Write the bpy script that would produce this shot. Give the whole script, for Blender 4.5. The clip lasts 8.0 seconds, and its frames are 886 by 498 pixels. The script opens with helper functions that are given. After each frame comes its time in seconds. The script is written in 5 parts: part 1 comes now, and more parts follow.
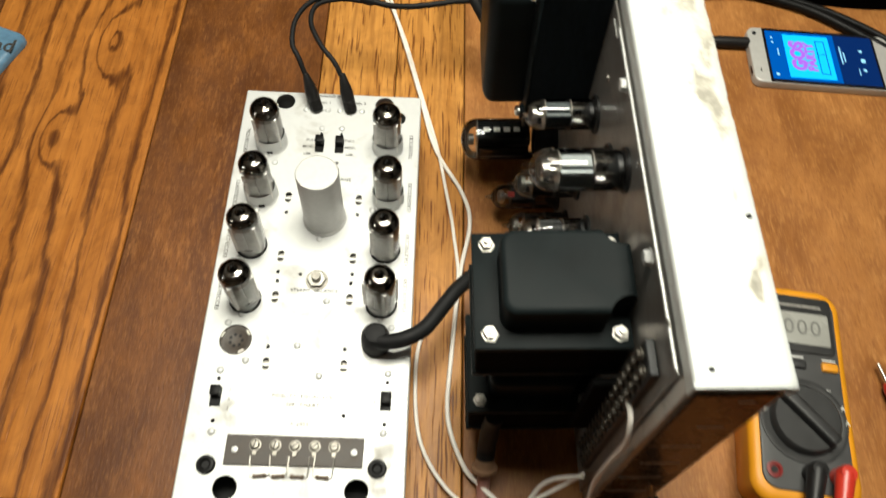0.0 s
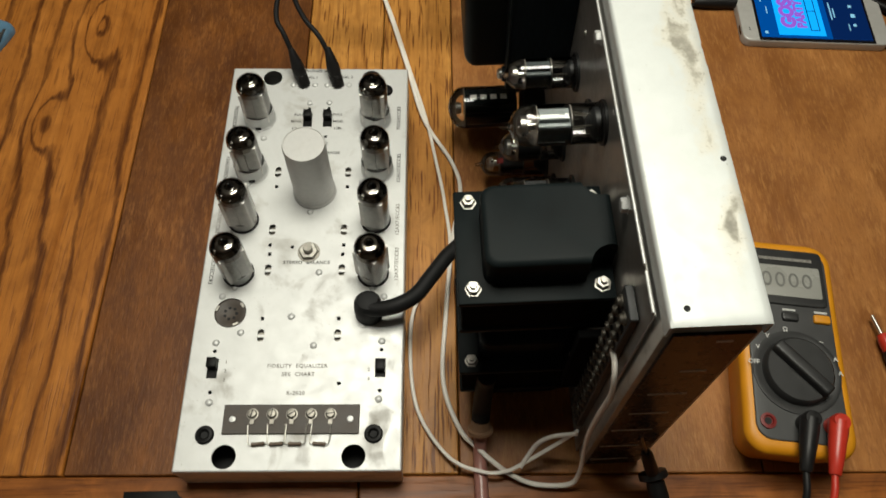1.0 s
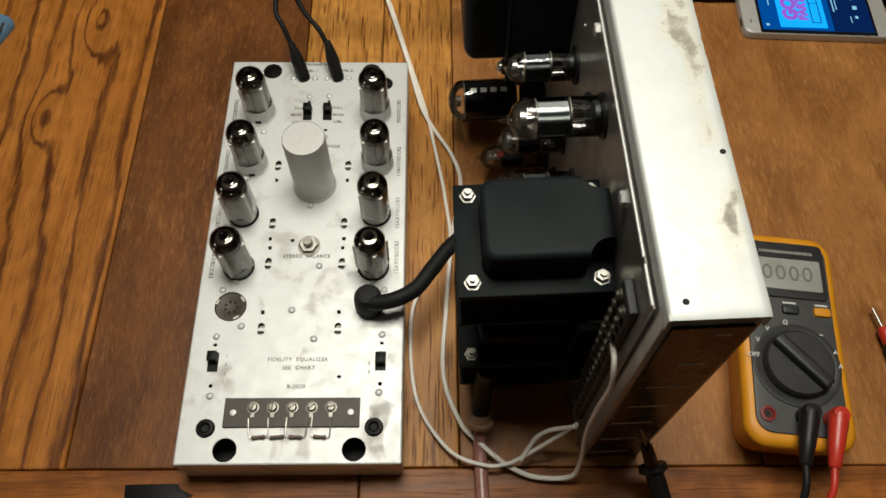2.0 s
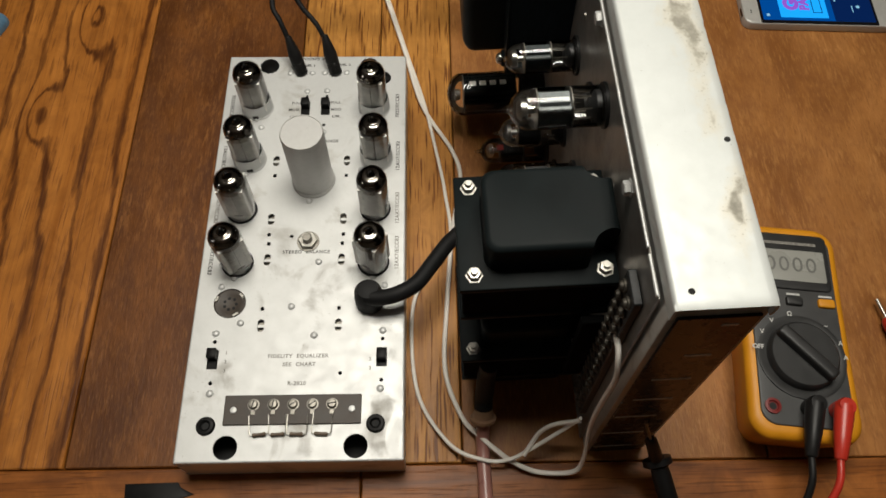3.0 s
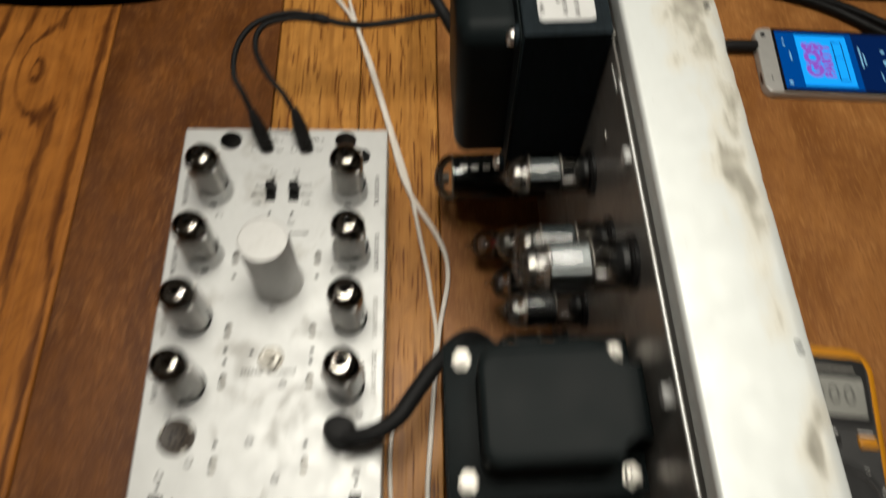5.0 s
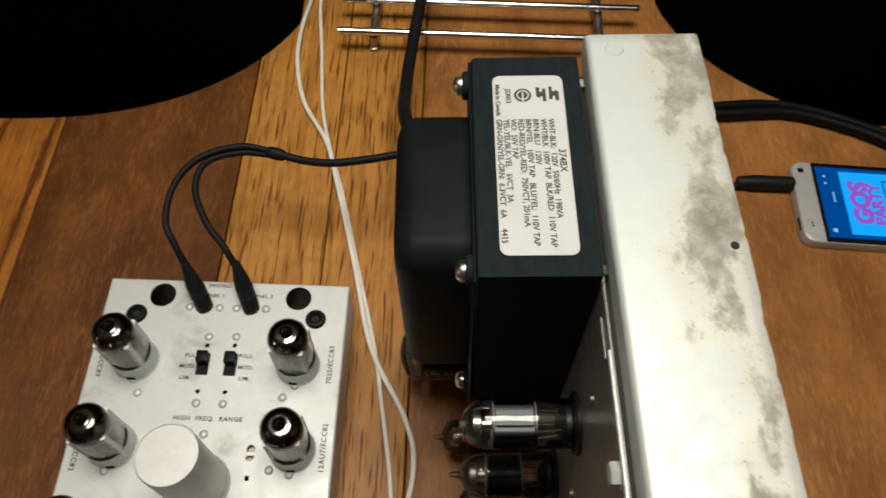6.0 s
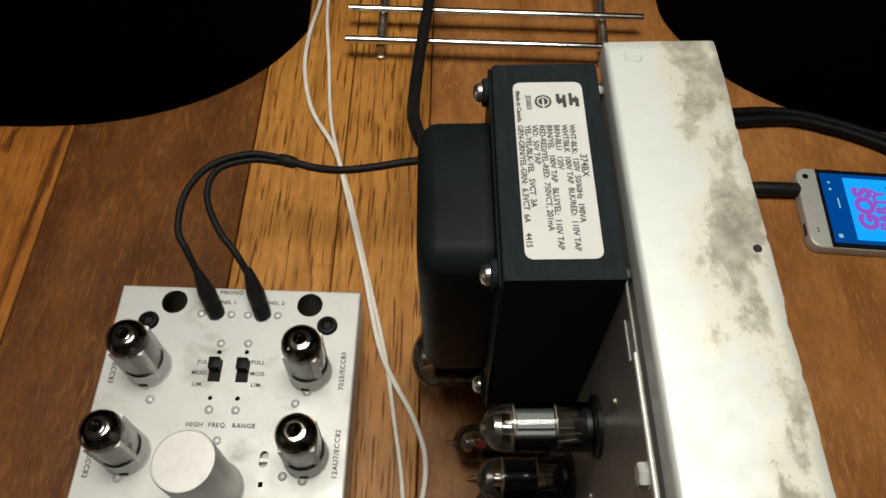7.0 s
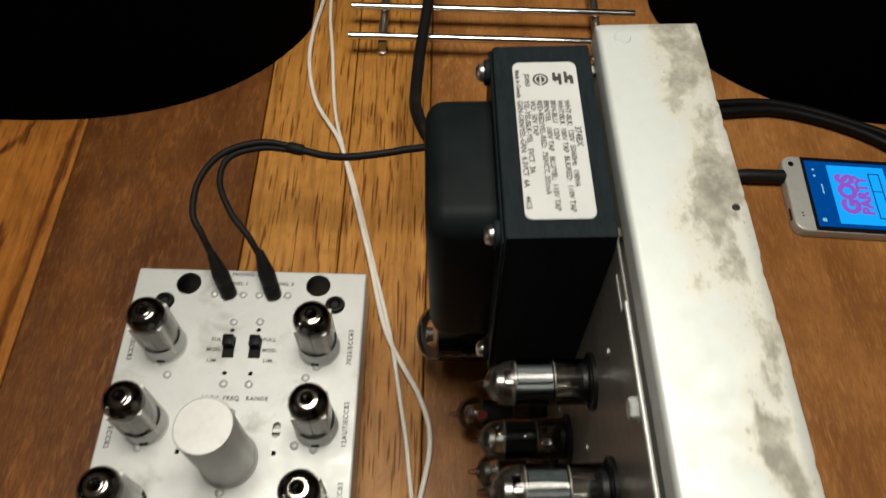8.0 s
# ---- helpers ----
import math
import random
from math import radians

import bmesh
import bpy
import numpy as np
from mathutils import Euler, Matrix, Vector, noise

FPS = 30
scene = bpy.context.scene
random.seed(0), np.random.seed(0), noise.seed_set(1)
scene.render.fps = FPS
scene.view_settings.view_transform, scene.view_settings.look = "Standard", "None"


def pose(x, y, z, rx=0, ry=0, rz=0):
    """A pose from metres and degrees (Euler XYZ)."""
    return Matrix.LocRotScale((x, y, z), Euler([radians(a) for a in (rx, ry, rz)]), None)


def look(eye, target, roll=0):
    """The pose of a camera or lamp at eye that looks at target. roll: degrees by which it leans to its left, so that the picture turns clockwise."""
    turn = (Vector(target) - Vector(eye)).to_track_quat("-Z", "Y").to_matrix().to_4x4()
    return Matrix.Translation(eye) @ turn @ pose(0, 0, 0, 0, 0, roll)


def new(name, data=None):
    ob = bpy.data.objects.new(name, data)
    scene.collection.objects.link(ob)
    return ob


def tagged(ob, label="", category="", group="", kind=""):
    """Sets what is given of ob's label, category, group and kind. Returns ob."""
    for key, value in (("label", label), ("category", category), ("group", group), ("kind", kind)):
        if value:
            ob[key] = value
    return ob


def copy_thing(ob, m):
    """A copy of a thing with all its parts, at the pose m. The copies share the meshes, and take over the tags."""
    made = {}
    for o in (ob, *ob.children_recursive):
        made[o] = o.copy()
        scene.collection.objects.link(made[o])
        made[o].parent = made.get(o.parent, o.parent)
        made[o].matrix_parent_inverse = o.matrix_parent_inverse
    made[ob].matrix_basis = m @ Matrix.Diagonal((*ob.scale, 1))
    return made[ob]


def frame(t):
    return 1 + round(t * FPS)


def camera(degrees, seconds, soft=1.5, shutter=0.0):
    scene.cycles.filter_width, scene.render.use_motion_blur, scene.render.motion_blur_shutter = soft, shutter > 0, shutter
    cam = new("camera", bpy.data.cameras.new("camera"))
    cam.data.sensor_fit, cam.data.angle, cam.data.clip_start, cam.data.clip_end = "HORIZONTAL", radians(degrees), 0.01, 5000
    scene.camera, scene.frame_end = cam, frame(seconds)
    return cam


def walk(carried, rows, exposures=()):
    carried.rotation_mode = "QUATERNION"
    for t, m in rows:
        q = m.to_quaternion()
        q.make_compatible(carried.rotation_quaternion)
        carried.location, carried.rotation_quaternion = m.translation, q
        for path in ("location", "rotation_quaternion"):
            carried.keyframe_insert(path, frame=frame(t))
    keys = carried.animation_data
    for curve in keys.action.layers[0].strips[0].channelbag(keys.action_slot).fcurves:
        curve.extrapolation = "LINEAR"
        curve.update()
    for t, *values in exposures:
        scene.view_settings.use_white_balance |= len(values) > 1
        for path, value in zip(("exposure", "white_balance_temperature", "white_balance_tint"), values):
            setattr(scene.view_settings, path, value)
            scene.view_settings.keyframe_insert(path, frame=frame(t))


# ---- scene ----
cam = camera(61.2, 8.0, soft=1.6, shutter=0.9)
PATH = [
    (0, (0.1492, -0.0841, 0.5289), (0.1649, 0.1571, 0.0913), 5.48),
    (0.2, (0.1556, -0.0968, 0.5325), (0.1665, 0.1444, 0.0947), 3.84),
    (0.5, (0.1574, -0.1061, 0.5333), (0.1650, 0.1358, 0.0958), 2.81),
    (1, (0.1626, -0.0984, 0.5250), (0.1729, 0.1354, 0.0831), 2.27),
    (1.5, (0.1637, -0.0983, 0.5266), (0.1732, 0.1320, 0.0829), 2.26),
    (3, (0.1629, -0.0985, 0.5197), (0.1726, 0.1302, 0.0751), 1.56),
    (3.5, (0.1607, -0.0981, 0.5190), (0.1702, 0.1282, 0.0733), 1.62),
    (4, (0.1577, -0.0959, 0.5141), (0.1697, 0.1262, 0.0663), 2.44),
    (4.2, (0.1570, -0.0944, 0.5131), (0.1696, 0.1262, 0.0645), 2.53),
    (5.3, (0.1708, 0.0708, 0.4592), (0.1941, 0.3007, 0.0158), 5.58),
    (5.4, (0.1789, 0.0902, 0.4502), (0.1872, 0.3239, 0.0083), 2.40),
    (5.5, (0.1810, 0.1006, 0.4502), (0.1850, 0.3345, 0.0083), 1.08),
    (5.7, (0.1942, 0.1224, 0.4463), (0.1762, 0.3646, 0.0092), -3.37),
    (5.8, (0.1960, 0.1226, 0.4489), (0.1816, 0.3695, 0.0144), -1.76),
    (6, (0.1968, 0.1221, 0.4490), (0.2031, 0.3725, 0.0162), 3.27),
    (6.5, (0.1914, 0.1191, 0.4516), (0.2027, 0.3718, 0.0203), 4.23),
    (7, (0.1875, 0.1195, 0.4502), (0.1966, 0.3748, 0.0204), 3.62),
    (7.5, (0.1884, 0.1148, 0.4536), (0.1989, 0.3720, 0.0249), 3.39),
    (8, (0.1836, 0.0950, 0.4616), (0.1953, 0.3538, 0.0340), 3.75),
]
walk(cam, [(t, look(eye, target, roll)) for t, eye, target, roll in PATH],
     exposures=[(0.0, 0.75, 6500, 5), (0.2, 0.5, 6500, 5), (0.6, 0.18, 6500, 5), (1.0, 0.03, 6500, 5), (1.5, 0.03, 6500, 5), (2.8, -0.08, 6500, 10), (4.2, -0.16, 6500, 10), (5.3, -0.18, 6500, 9), (5.6, -0.22, 6500, 8), (6.2, -0.20, 6500, 8), (8.0, -0.20, 6500, 8)])

# ---- light: one warm pendant over the table, a small lamp on the west wall, and a dim room ----
world = bpy.data.worlds.new("room_air")
scene.world = world
world.use_nodes = True
world.node_tree.nodes["Background"].inputs[0].default_value = (1.0, 0.8, 0.6, 1)
world.node_tree.nodes["Background"].inputs[1].default_value = 0.006


def area(name, eye, target, wide, deep, watts, colour):
    data = bpy.data.lights.new(name, "AREA")
    data.shape, data.size, data.size_y, data.energy, data.color = "RECTANGLE", wide, deep, watts, colour
    ob = new(name, data)
    ob.matrix_world = look(eye, target)
    return ob


area("pendant_light", (0.19, 0.355, 1.30), (0.19, 0.3551, 0.0), 0.60, 0.46, 17.2, (1.0, 0.952, 0.842))

area("wall_light", (-2.15, -0.50, 0.62), (0.10, 0.15, 0.05), 0.28, 0.62, 3.4, (1.0, 0.95, 0.86))

# ---- building helpers ----


def part(name, bm, material, parent=None, label="", smooth=True, angle=40, uv=None):
    bmesh.ops.recalc_face_normals(bm, faces=bm.faces)
    me = bpy.data.meshes.new(name)
    bm.to_mesh(me)
    bm.free()
    me.materials.append(material)
    if smooth:
        me.polygons.foreach_set("use_smooth", [True] * len(me.polygons))
        me.set_sharp_from_angle(angle=radians(angle))
    ob = new(name, me)
    if parent is not None:
        ob.parent = parent
    if label:
        tagged(ob, label)
    return ob


def twin(ob, m, parent=None):
    """Another object on the same mesh."""
    c = new(ob.name.split(".")[0], ob.data)
    c.matrix_basis = m
    c.parent = parent if parent is not None else ob.parent
    return c


def empty(name, m=None, label="", category="", group="", kind=""):
    ob = new(name)
    ob.empty_display_size = 0.02
    if m is not None:
        ob.matrix_basis = m
    return tagged(ob, label, category, group, kind)


def add_box(bm, a, b, bevel=0.0, segs=2, m=None):
    made = bmesh.ops.create_cube(bm, size=1)["verts"]
    for v in made:
        v.co = Vector([(a[i] + b[i]) / 2 + v.co[i] * (b[i] - a[i]) for i in range(3)])
    if bevel:
        edges = list({e for v in made for e in v.link_edges})
        r = bmesh.ops.bevel(bm, geom=edges, offset=bevel, segments=segs, affect="EDGES", profile=0.5)
        made = list({v for f in r["faces"] for v in f.verts} | {v for v in made if v.is_valid})
    if m is not None:
        bmesh.ops.transform(bm, matrix=m, verts=made)
    return bm


def box(a, b, bevel=0.0, segs=2, m=None):
    return add_box(bmesh.new(), a, b, bevel, segs, m)


def add_lathe(bm, profile, m=None, segs=32, caps=True):
    """Turns (radius, height) pairs round z."""
    rings = []
    for r, z in profile:
        if r < 1e-6:
            rings.append([bm.verts.new((0, 0, z))])
        else:
            rings.append([bm.verts.new((r * math.cos(2 * math.pi * k / segs), r * math.sin(2 * math.pi * k / segs), z)) for k in range(segs)])
    for p, q in zip(rings, rings[1:]):
        for k in range(segs):
            j = (k + 1) % segs
            if len(p) == 1 and len(q) == 1:
                continue
            if len(p) == 1:
                bm.faces.new((p[0], q[k], q[j]))
            elif len(q) == 1:
                bm.faces.new((p[k], p[j], q[0]))
            else:
                bm.faces.new((p[k], p[j], q[j], q[k]))
    if caps:
        for ring in (rings[0], rings[-1]):
            if len(ring) > 2:
                bm.faces.new(ring)
    if m is not None:
        bmesh.ops.transform(bm, matrix=m, verts=[v for ring in rings for v in ring])
    return bm


def lathe(profile, m=None, segs=32, caps=True):
    return add_lathe(bmesh.new(), profile, m, segs, caps)


def along(p, q):
    """Matrix that takes the z axis from p towards q."""
    d = Vector(q) - Vector(p)
    return Matrix.Translation(p) @ d.to_track_quat("Z", "Y").to_matrix().to_4x4()


def rod(p, q, r, segs=16, r2=None):
    n = (Vector(q) - Vector(p)).length
    return lathe([(r, 0), (r2 if r2 is not None else r, n)], along(p, q), segs)


def smooth_line(points, steps=8):
    """A Catmull-Rom line through the points."""
    pts = [Vector(p) for p in points]
    pts = [2 * pts[0] - pts[1]] + pts + [2 * pts[-1] - pts[-2]]
    out = []
    for a, b, c, d in zip(pts, pts[1:], pts[2:], pts[3:]):
        for k in range(steps):
            t = k / steps
            out.append(0.5 * (2 * b + (c - a) * t + (2 * a - 5 * b + 4 * c - d) * t * t + (3 * b - a - 3 * c + d) * t ** 3))
    out.append(pts[-2])
    return out


def add_cord(bm, points, r, segs=10, steps=8, flat=1.0):
    line = smooth_line(points, steps)
    side, rings = None, []
    for k, p in enumerate(line):
        d = (line[min(k + 1, len(line) - 1)] - line[max(k - 1, 0)]).normalized()
        if side is None:
            side = d.cross(Vector((0, 0, 1)))
            side = side.normalized() if side.length > 0.05 else d.cross(Vector((0, 1, 0))).normalized()
        side = (side - d * side.dot(d)).normalized()
        up = side.cross(d)
        rings.append([bm.verts.new(p + r * (math.cos(a) * side + flat * math.sin(a) * up)) for a in [2 * math.pi * i / segs for i in range(segs)]])
    for p, q in zip(rings, rings[1:]):
        for k in range(segs):
            bm.faces.new((p[k], p[(k + 1) % segs], q[(k + 1) % segs], q[k]))
    bm.faces.new(rings[0])
    bm.faces.new(rings[-1])
    return bm


def cord(points, r, segs=10, steps=8, flat=1.0):
    return add_cord(bmesh.new(), points, r, segs, steps, flat)


def outline(w, h, r, segs=6):
    """A rounded rectangle round the origin."""
    pts = []
    for cx, cy, a0 in ((w / 2 - r, h / 2 - r, 0), (-w / 2 + r, h / 2 - r, 90), (-w / 2 + r, -h / 2 + r, 180), (w / 2 - r, -h / 2 + r, 270)):
        for k in range(segs + 1):
            a = radians(a0 + 90 * k / segs)
            pts.append((cx + r * math.cos(a), cy + r * math.sin(a)))
    return pts


def add_prism(bm, pts, z0, z1, edge=0.0, m=None, segs=3):
    """An upright block on an outline, with its top edge rounded by edge."""
    n = len(pts)
    cx, cy = sum(p[0] for p in pts) / n, sum(p[1] for p in pts) / n
    reach = max(max(abs(p[0] - cx) for p in pts), 1e-6), max(max(abs(p[1] - cy) for p in pts), 1e-6)
    levels = [(0.0, z0)]
    if edge:
        levels += [(edge * (1 - math.cos(radians(90 * k / segs))), z1 - edge + edge * math.sin(radians(90 * k / segs))) for k in range(segs + 1)]
    else:
        levels.append((0.0, z1))
    rings = [[bm.verts.new((cx + (x - cx) * (1 - inset / reach[0]), cy + (y - cy) * (1 - inset / reach[1]), z)) for x, y in pts] for inset, z in levels]
    for p, q in zip(rings, rings[1:]):
        for k in range(n):
            bm.faces.new((p[k], p[(k + 1) % n], q[(k + 1) % n], q[k]))
    bm.faces.new(rings[0])
    bm.faces.new(rings[-1])
    if m is not None:
        bmesh.ops.transform(bm, matrix=m, verts=[v for ring in rings for v in ring])
    return bm


def prism(pts, z0, z1, edge=0.0, m=None, segs=3):
    return add_prism(bmesh.new(), pts, z0, z1, edge, m, segs)


def cut(ob, bm, flat=False):
    """Cuts the closed shapes in bm out of ob."""
    bmesh.ops.recalc_face_normals(bm, faces=bm.faces)
    me = bpy.data.meshes.new("cutter")
    bm.to_mesh(me)
    bm.free()
    tool = new("cutter", me)
    tool.parent, tool.matrix_basis = ob.parent, ob.matrix_basis.copy()
    mod = ob.modifiers.new("holes", "BOOLEAN")
    mod.object, mod.operation, mod.solver = tool, "DIFFERENCE", "EXACT"
    mod.use_self = True
    graph = bpy.context.evaluated_depsgraph_get()
    made = bpy.data.meshes.new_from_object(ob.evaluated_get(graph))
    ob.modifiers.clear()
    ob.data = made
    bpy.data.objects.remove(tool)
    made.polygons.foreach_set("use_smooth", [not flat] * len(made.polygons))
    if not flat:
        made.set_sharp_from_angle(angle=radians(35))


def lettering(body, size, m, material, parent, align="CENTER", bold=0.0, wide=1.0):
    curve = bpy.data.curves.new("lettering", "FONT")
    curve.body, curve.size, curve.align_x, curve.align_y = body, size, align, "CENTER"
    curve.offset, curve.extrude, curve.resolution_u = bold, 0.00004, 3
    curve.space_character = wide
    tmp = new("lettering_curve", curve)
    me = bpy.data.meshes.new_from_object(tmp.evaluated_get(bpy.context.evaluated_depsgraph_get()))
    bpy.data.objects.remove(tmp)
    me.materials.clear()
    me.materials.append(material)
    ob = new("lettering", me)
    ob.matrix_basis = m
    ob.parent = parent
    return ob


# ---- materials ----


class Nodes:
    def __init__(self, name):
        self.mat = bpy.data.materials.new(name)
        self.mat.use_nodes = True
        self.tree = self.mat.node_tree
        self.bsdf = self.tree.nodes["Principled BSDF"]

    def node(self, kind, **inputs):
        n = self.tree.nodes.new(kind)
        for key, value in inputs.items():
            self.put(n, key.replace("_", " "), value)
        return n

    def put(self, n, key, value):
        if isinstance(value, bpy.types.NodeSocket):
            self.tree.links.new(value, n.inputs[key])
        else:
            n.inputs[key].default_value = value

    def coords(self, scale=(1, 1, 1), jitter=False):
        t = self.tree.nodes.new("ShaderNodeTexCoord")
        v = t.outputs["Object"]
        if jitter:
            info = self.tree.nodes.new("ShaderNodeObjectInfo")
            mul = self.tree.nodes.new("ShaderNodeMath")
            mul.operation = "MULTIPLY"
            mul.inputs[1].default_value = 7.3
            self.tree.links.new(info.outputs["Random"], mul.inputs[0])
            add = self.tree.nodes.new("ShaderNodeVectorMath")
            add.operation = "ADD"
            self.tree.links.new(v, add.inputs[0])
            self.tree.links.new(mul.outputs[0], add.inputs[1])
            v = add.outputs[0]
        m = self.tree.nodes.new("ShaderNodeMapping")
        m.inputs["Scale"].default_value = scale
        self.tree.links.new(v, m.inputs["Vector"])
        return m.outputs[0]

    def noise(self, vector, scale=1.0, detail=3.0, rough=0.55, distort=0.0):
        n = self.node("ShaderNodeTexNoise", Vector=vector, Scale=scale, Detail=detail, Roughness=rough, Distortion=distort)
        return n.outputs["Fac"]

    def span(self, value, a, b, c=0.0, d=1.0):
        n = self.tree.nodes.new("ShaderNodeMapRange")
        self.put(n, 0, value)
        for k, x in enumerate((a, b, c, d)):
            n.inputs[k + 1].default_value = x
        return n.outputs[0]

    def math(self, op, a, b=0.0):
        n = self.tree.nodes.new("ShaderNodeMath")
        n.operation = op
        self.put(n, 0, a)
        self.put(n, 1, b)
        return n.outputs[0]

    def mix(self, fac, a, b, how="MIX"):
        n = self.tree.nodes.new("ShaderNodeMix")
        n.data_type, n.blend_type = "RGBA", how
        self.put(n, 0, fac)
        self.put(n, 6, a if isinstance(a, bpy.types.NodeSocket) else (*a, 1))
        self.put(n, 7, b if isinstance(b, bpy.types.NodeSocket) else (*b, 1))
        return n.outputs[2]

    def bump(self, height, strength=0.2, distance=0.001):
        n = self.node("ShaderNodeBump", Strength=strength, Distance=distance, Height=height)
        self.put(self.bsdf, "Normal", n.outputs[0])

    def set(self, **inputs):
        for key, value in inputs.items():
            self.put(self.bsdf, key.replace("_", " "), (*value, 1) if isinstance(value, tuple) and len(value) == 3 else value)
        return self.mat


def wood(name, light, dark, line, lines=45.0, amount=0.7, across=False, pores=0.5, blotch=0.5, rough=0.42, wander=1.0, stains=0.3, grain=(95, 3.5), thin=(0.97, 0.45), knots=()):
    """Planed, oiled wood with its grain along y (along x if across), with wandering dark growth lines, pores and stains."""
    w = Nodes(name)
    s = (lambda a, b: (b, a, a)) if across else (lambda a, b: (a, b, a))
    bend = w.noise(w.coords(s(7, 1.5), True), 1.0, 2.0, 0.5)
    ripple = w.noise(w.coords(s(38, 8), True), 1.0, 3.0, 0.6)
    fine = w.noise(w.coords(s(420, 12), True), 1.0, 3.0, 0.6)
    streak = w.noise(w.coords(s(*grain), True), 1.0, 5.0, 0.65, 0.4)
    blot = w.noise(w.coords(s(24, 10), True), 1.0, 4.0, 0.6, 0.6)
    stain = w.noise(w.coords((34, 26, 30), True), 1.0, 6.0, 0.68, 1.0)
    pos = w.node("ShaderNodeSeparateXYZ", Vector=w.coords((1, 1, 1), True)).outputs[1 if across else 0]
    phase = w.math("ADD", w.math("MULTIPLY", pos, lines * 6.283), w.math("MULTIPLY", bend, 34.0 * wander))
    phase = w.math("ADD", phase, w.math("MULTIPLY", ripple, 4.6))
    phase = w.math("ADD", phase, w.math("MULTIPLY", w.noise(w.coords(s(190, 34), True), 1.0, 3.0, 0.65), 2.4))
    for kx, ky, size in knots:
        at = w.node("ShaderNodeSeparateXYZ", Vector=w.coords((1, 1, 1)))
        dx = w.math("MULTIPLY", w.math("SUBTRACT", at.outputs[0], kx), 1.0 / size)
        dy = w.math("MULTIPLY", w.math("SUBTRACT", at.outputs[1], ky), 0.45 / size)
        d = w.math("ADD", w.math("MULTIPLY", dx, dx), w.math("MULTIPLY", dy, dy))
        phase = w.math("ADD", phase, w.math("MULTIPLY", w.math("POWER", 2.718, w.math("MULTIPLY", d, -1.0)), 10.0))
    ring = w.math("SINE", phase)
    soft = w.span(ring, -1.0, 1.0)
    width = w.span(blot, 0.34, 0.66, *thin)
    n = w.tree.nodes.new("ShaderNodeMapRange")
    w.put(n, 0, ring)
    w.put(n, 1, width)
    n.inputs[2].default_value = 1.0
    ring = w.math("MULTIPLY", n.outputs[0], w.span(fine, 0.3, 0.6, 0.55, 1.0))
    base = w.mix(w.span(streak, 0.3, 0.72), dark, light)
    base = w.mix(w.math("MULTIPLY", soft, amount * 0.35), base, dark)
    base = w.mix(w.math("MULTIPLY", w.span(blot, 0.42, 0.72), blotch), base, dark)
    base = w.mix(w.math("MULTIPLY", w.span(stain, 0.42, 0.66), stains), base, line)
    base = w.mix(w.math("MULTIPLY", ring, amount), base, line)
    base = w.mix(w.math("MULTIPLY", w.span(fine, 0.45, 0.75), 0.28), base, line)
    pore = w.noise(w.coords(s(620, 34), True), 1.0, 1.0, 0.4)
    pore = w.math("MULTIPLY", w.span(pore, 0.58, 0.68), pores)
    base = w.mix(pore, base, line)
    w.bump(w.math("SUBTRACT", fine, w.math("MULTIPLY", pore, 1.5)), 0.25, 0.0006)
    return w.set(Base_Color=base, Roughness=w.span(streak, 0.2, 0.8, rough - 0.08, rough + 0.12), Specular_IOR_Level=0.25)


def flecked_wood(name, mid, light, dark, rough=0.42):
    """Oiled wood with clouded figure, short pale flecks along y and fine dark pores."""
    w = Nodes(name)
    cloud = w.noise(w.coords((26, 11, 20), True), 1.0, 5.0, 0.62, 0.5)
    patch = w.noise(w.coords((70, 38, 60), True), 1.0, 5.0, 0.66, 0.3)
    fleck = w.noise(w.coords((290, 62, 200), True), 1.0, 4.0, 0.62)
    thread = w.noise(w.coords((620, 100, 500), True), 1.0, 3.0, 0.65)
    pore = w.noise(w.coords((820, 140, 700), True), 1.0, 2.0, 0.5)
    spot = w.noise(w.coords((16, 12, 16), True), 1.0, 3.0, 0.6)
    base = w.mix(w.span(cloud, 0.36, 0.66), dark, mid)
    base = w.mix(w.math("MULTIPLY", w.span(patch, 0.50, 0.70), 0.55), base, dark)
    pale = w.math("MULTIPLY", w.span(fleck, 0.50, 0.72), w.span(spot, 0.40, 0.64, 0.04, 0.62))
    base = w.mix(pale, base, light)
    base = w.mix(w.math("MULTIPLY", w.span(thread, 0.52, 0.74), 0.34), base, light)
    base = w.mix(w.math("MULTIPLY", w.span(pore, 0.55, 0.70), 0.55), base, dark)
    w.bump(w.math("SUBTRACT", thread, pore), 0.22, 0.0006)
    return w.set(Base_Color=base, Roughness=w.span(patch, 0.3, 0.7, rough - 0.07, rough + 0.12), Specular_IOR_Level=0.28)


def plain(name, colour, rough=0.5, metal=0.0, vary=0.12, scale=60.0, bump=0.08, coat=0.0, spec=0.5):
    p = Nodes(name)
    n = p.noise(p.coords((1, 1, 1), True), scale, 4.0, 0.6)
    f = p.noise(p.coords((1, 1, 1), True), scale * 14, 2.0, 0.6)
    lo = tuple(c * (1 - vary) for c in colour)
    hi = tuple(min(1, c * (1 + vary)) for c in colour)
    p.bump(f, bump, 0.0004)
    return p.set(Base_Color=p.mix(p.span(n, 0.3, 0.7), lo, hi), Roughness=p.span(n, 0.25, 0.75, max(0.03, rough - 0.06), rough + 0.08), Metallic=metal, Coat_Weight=coat, Specular_IOR_Level=spec)


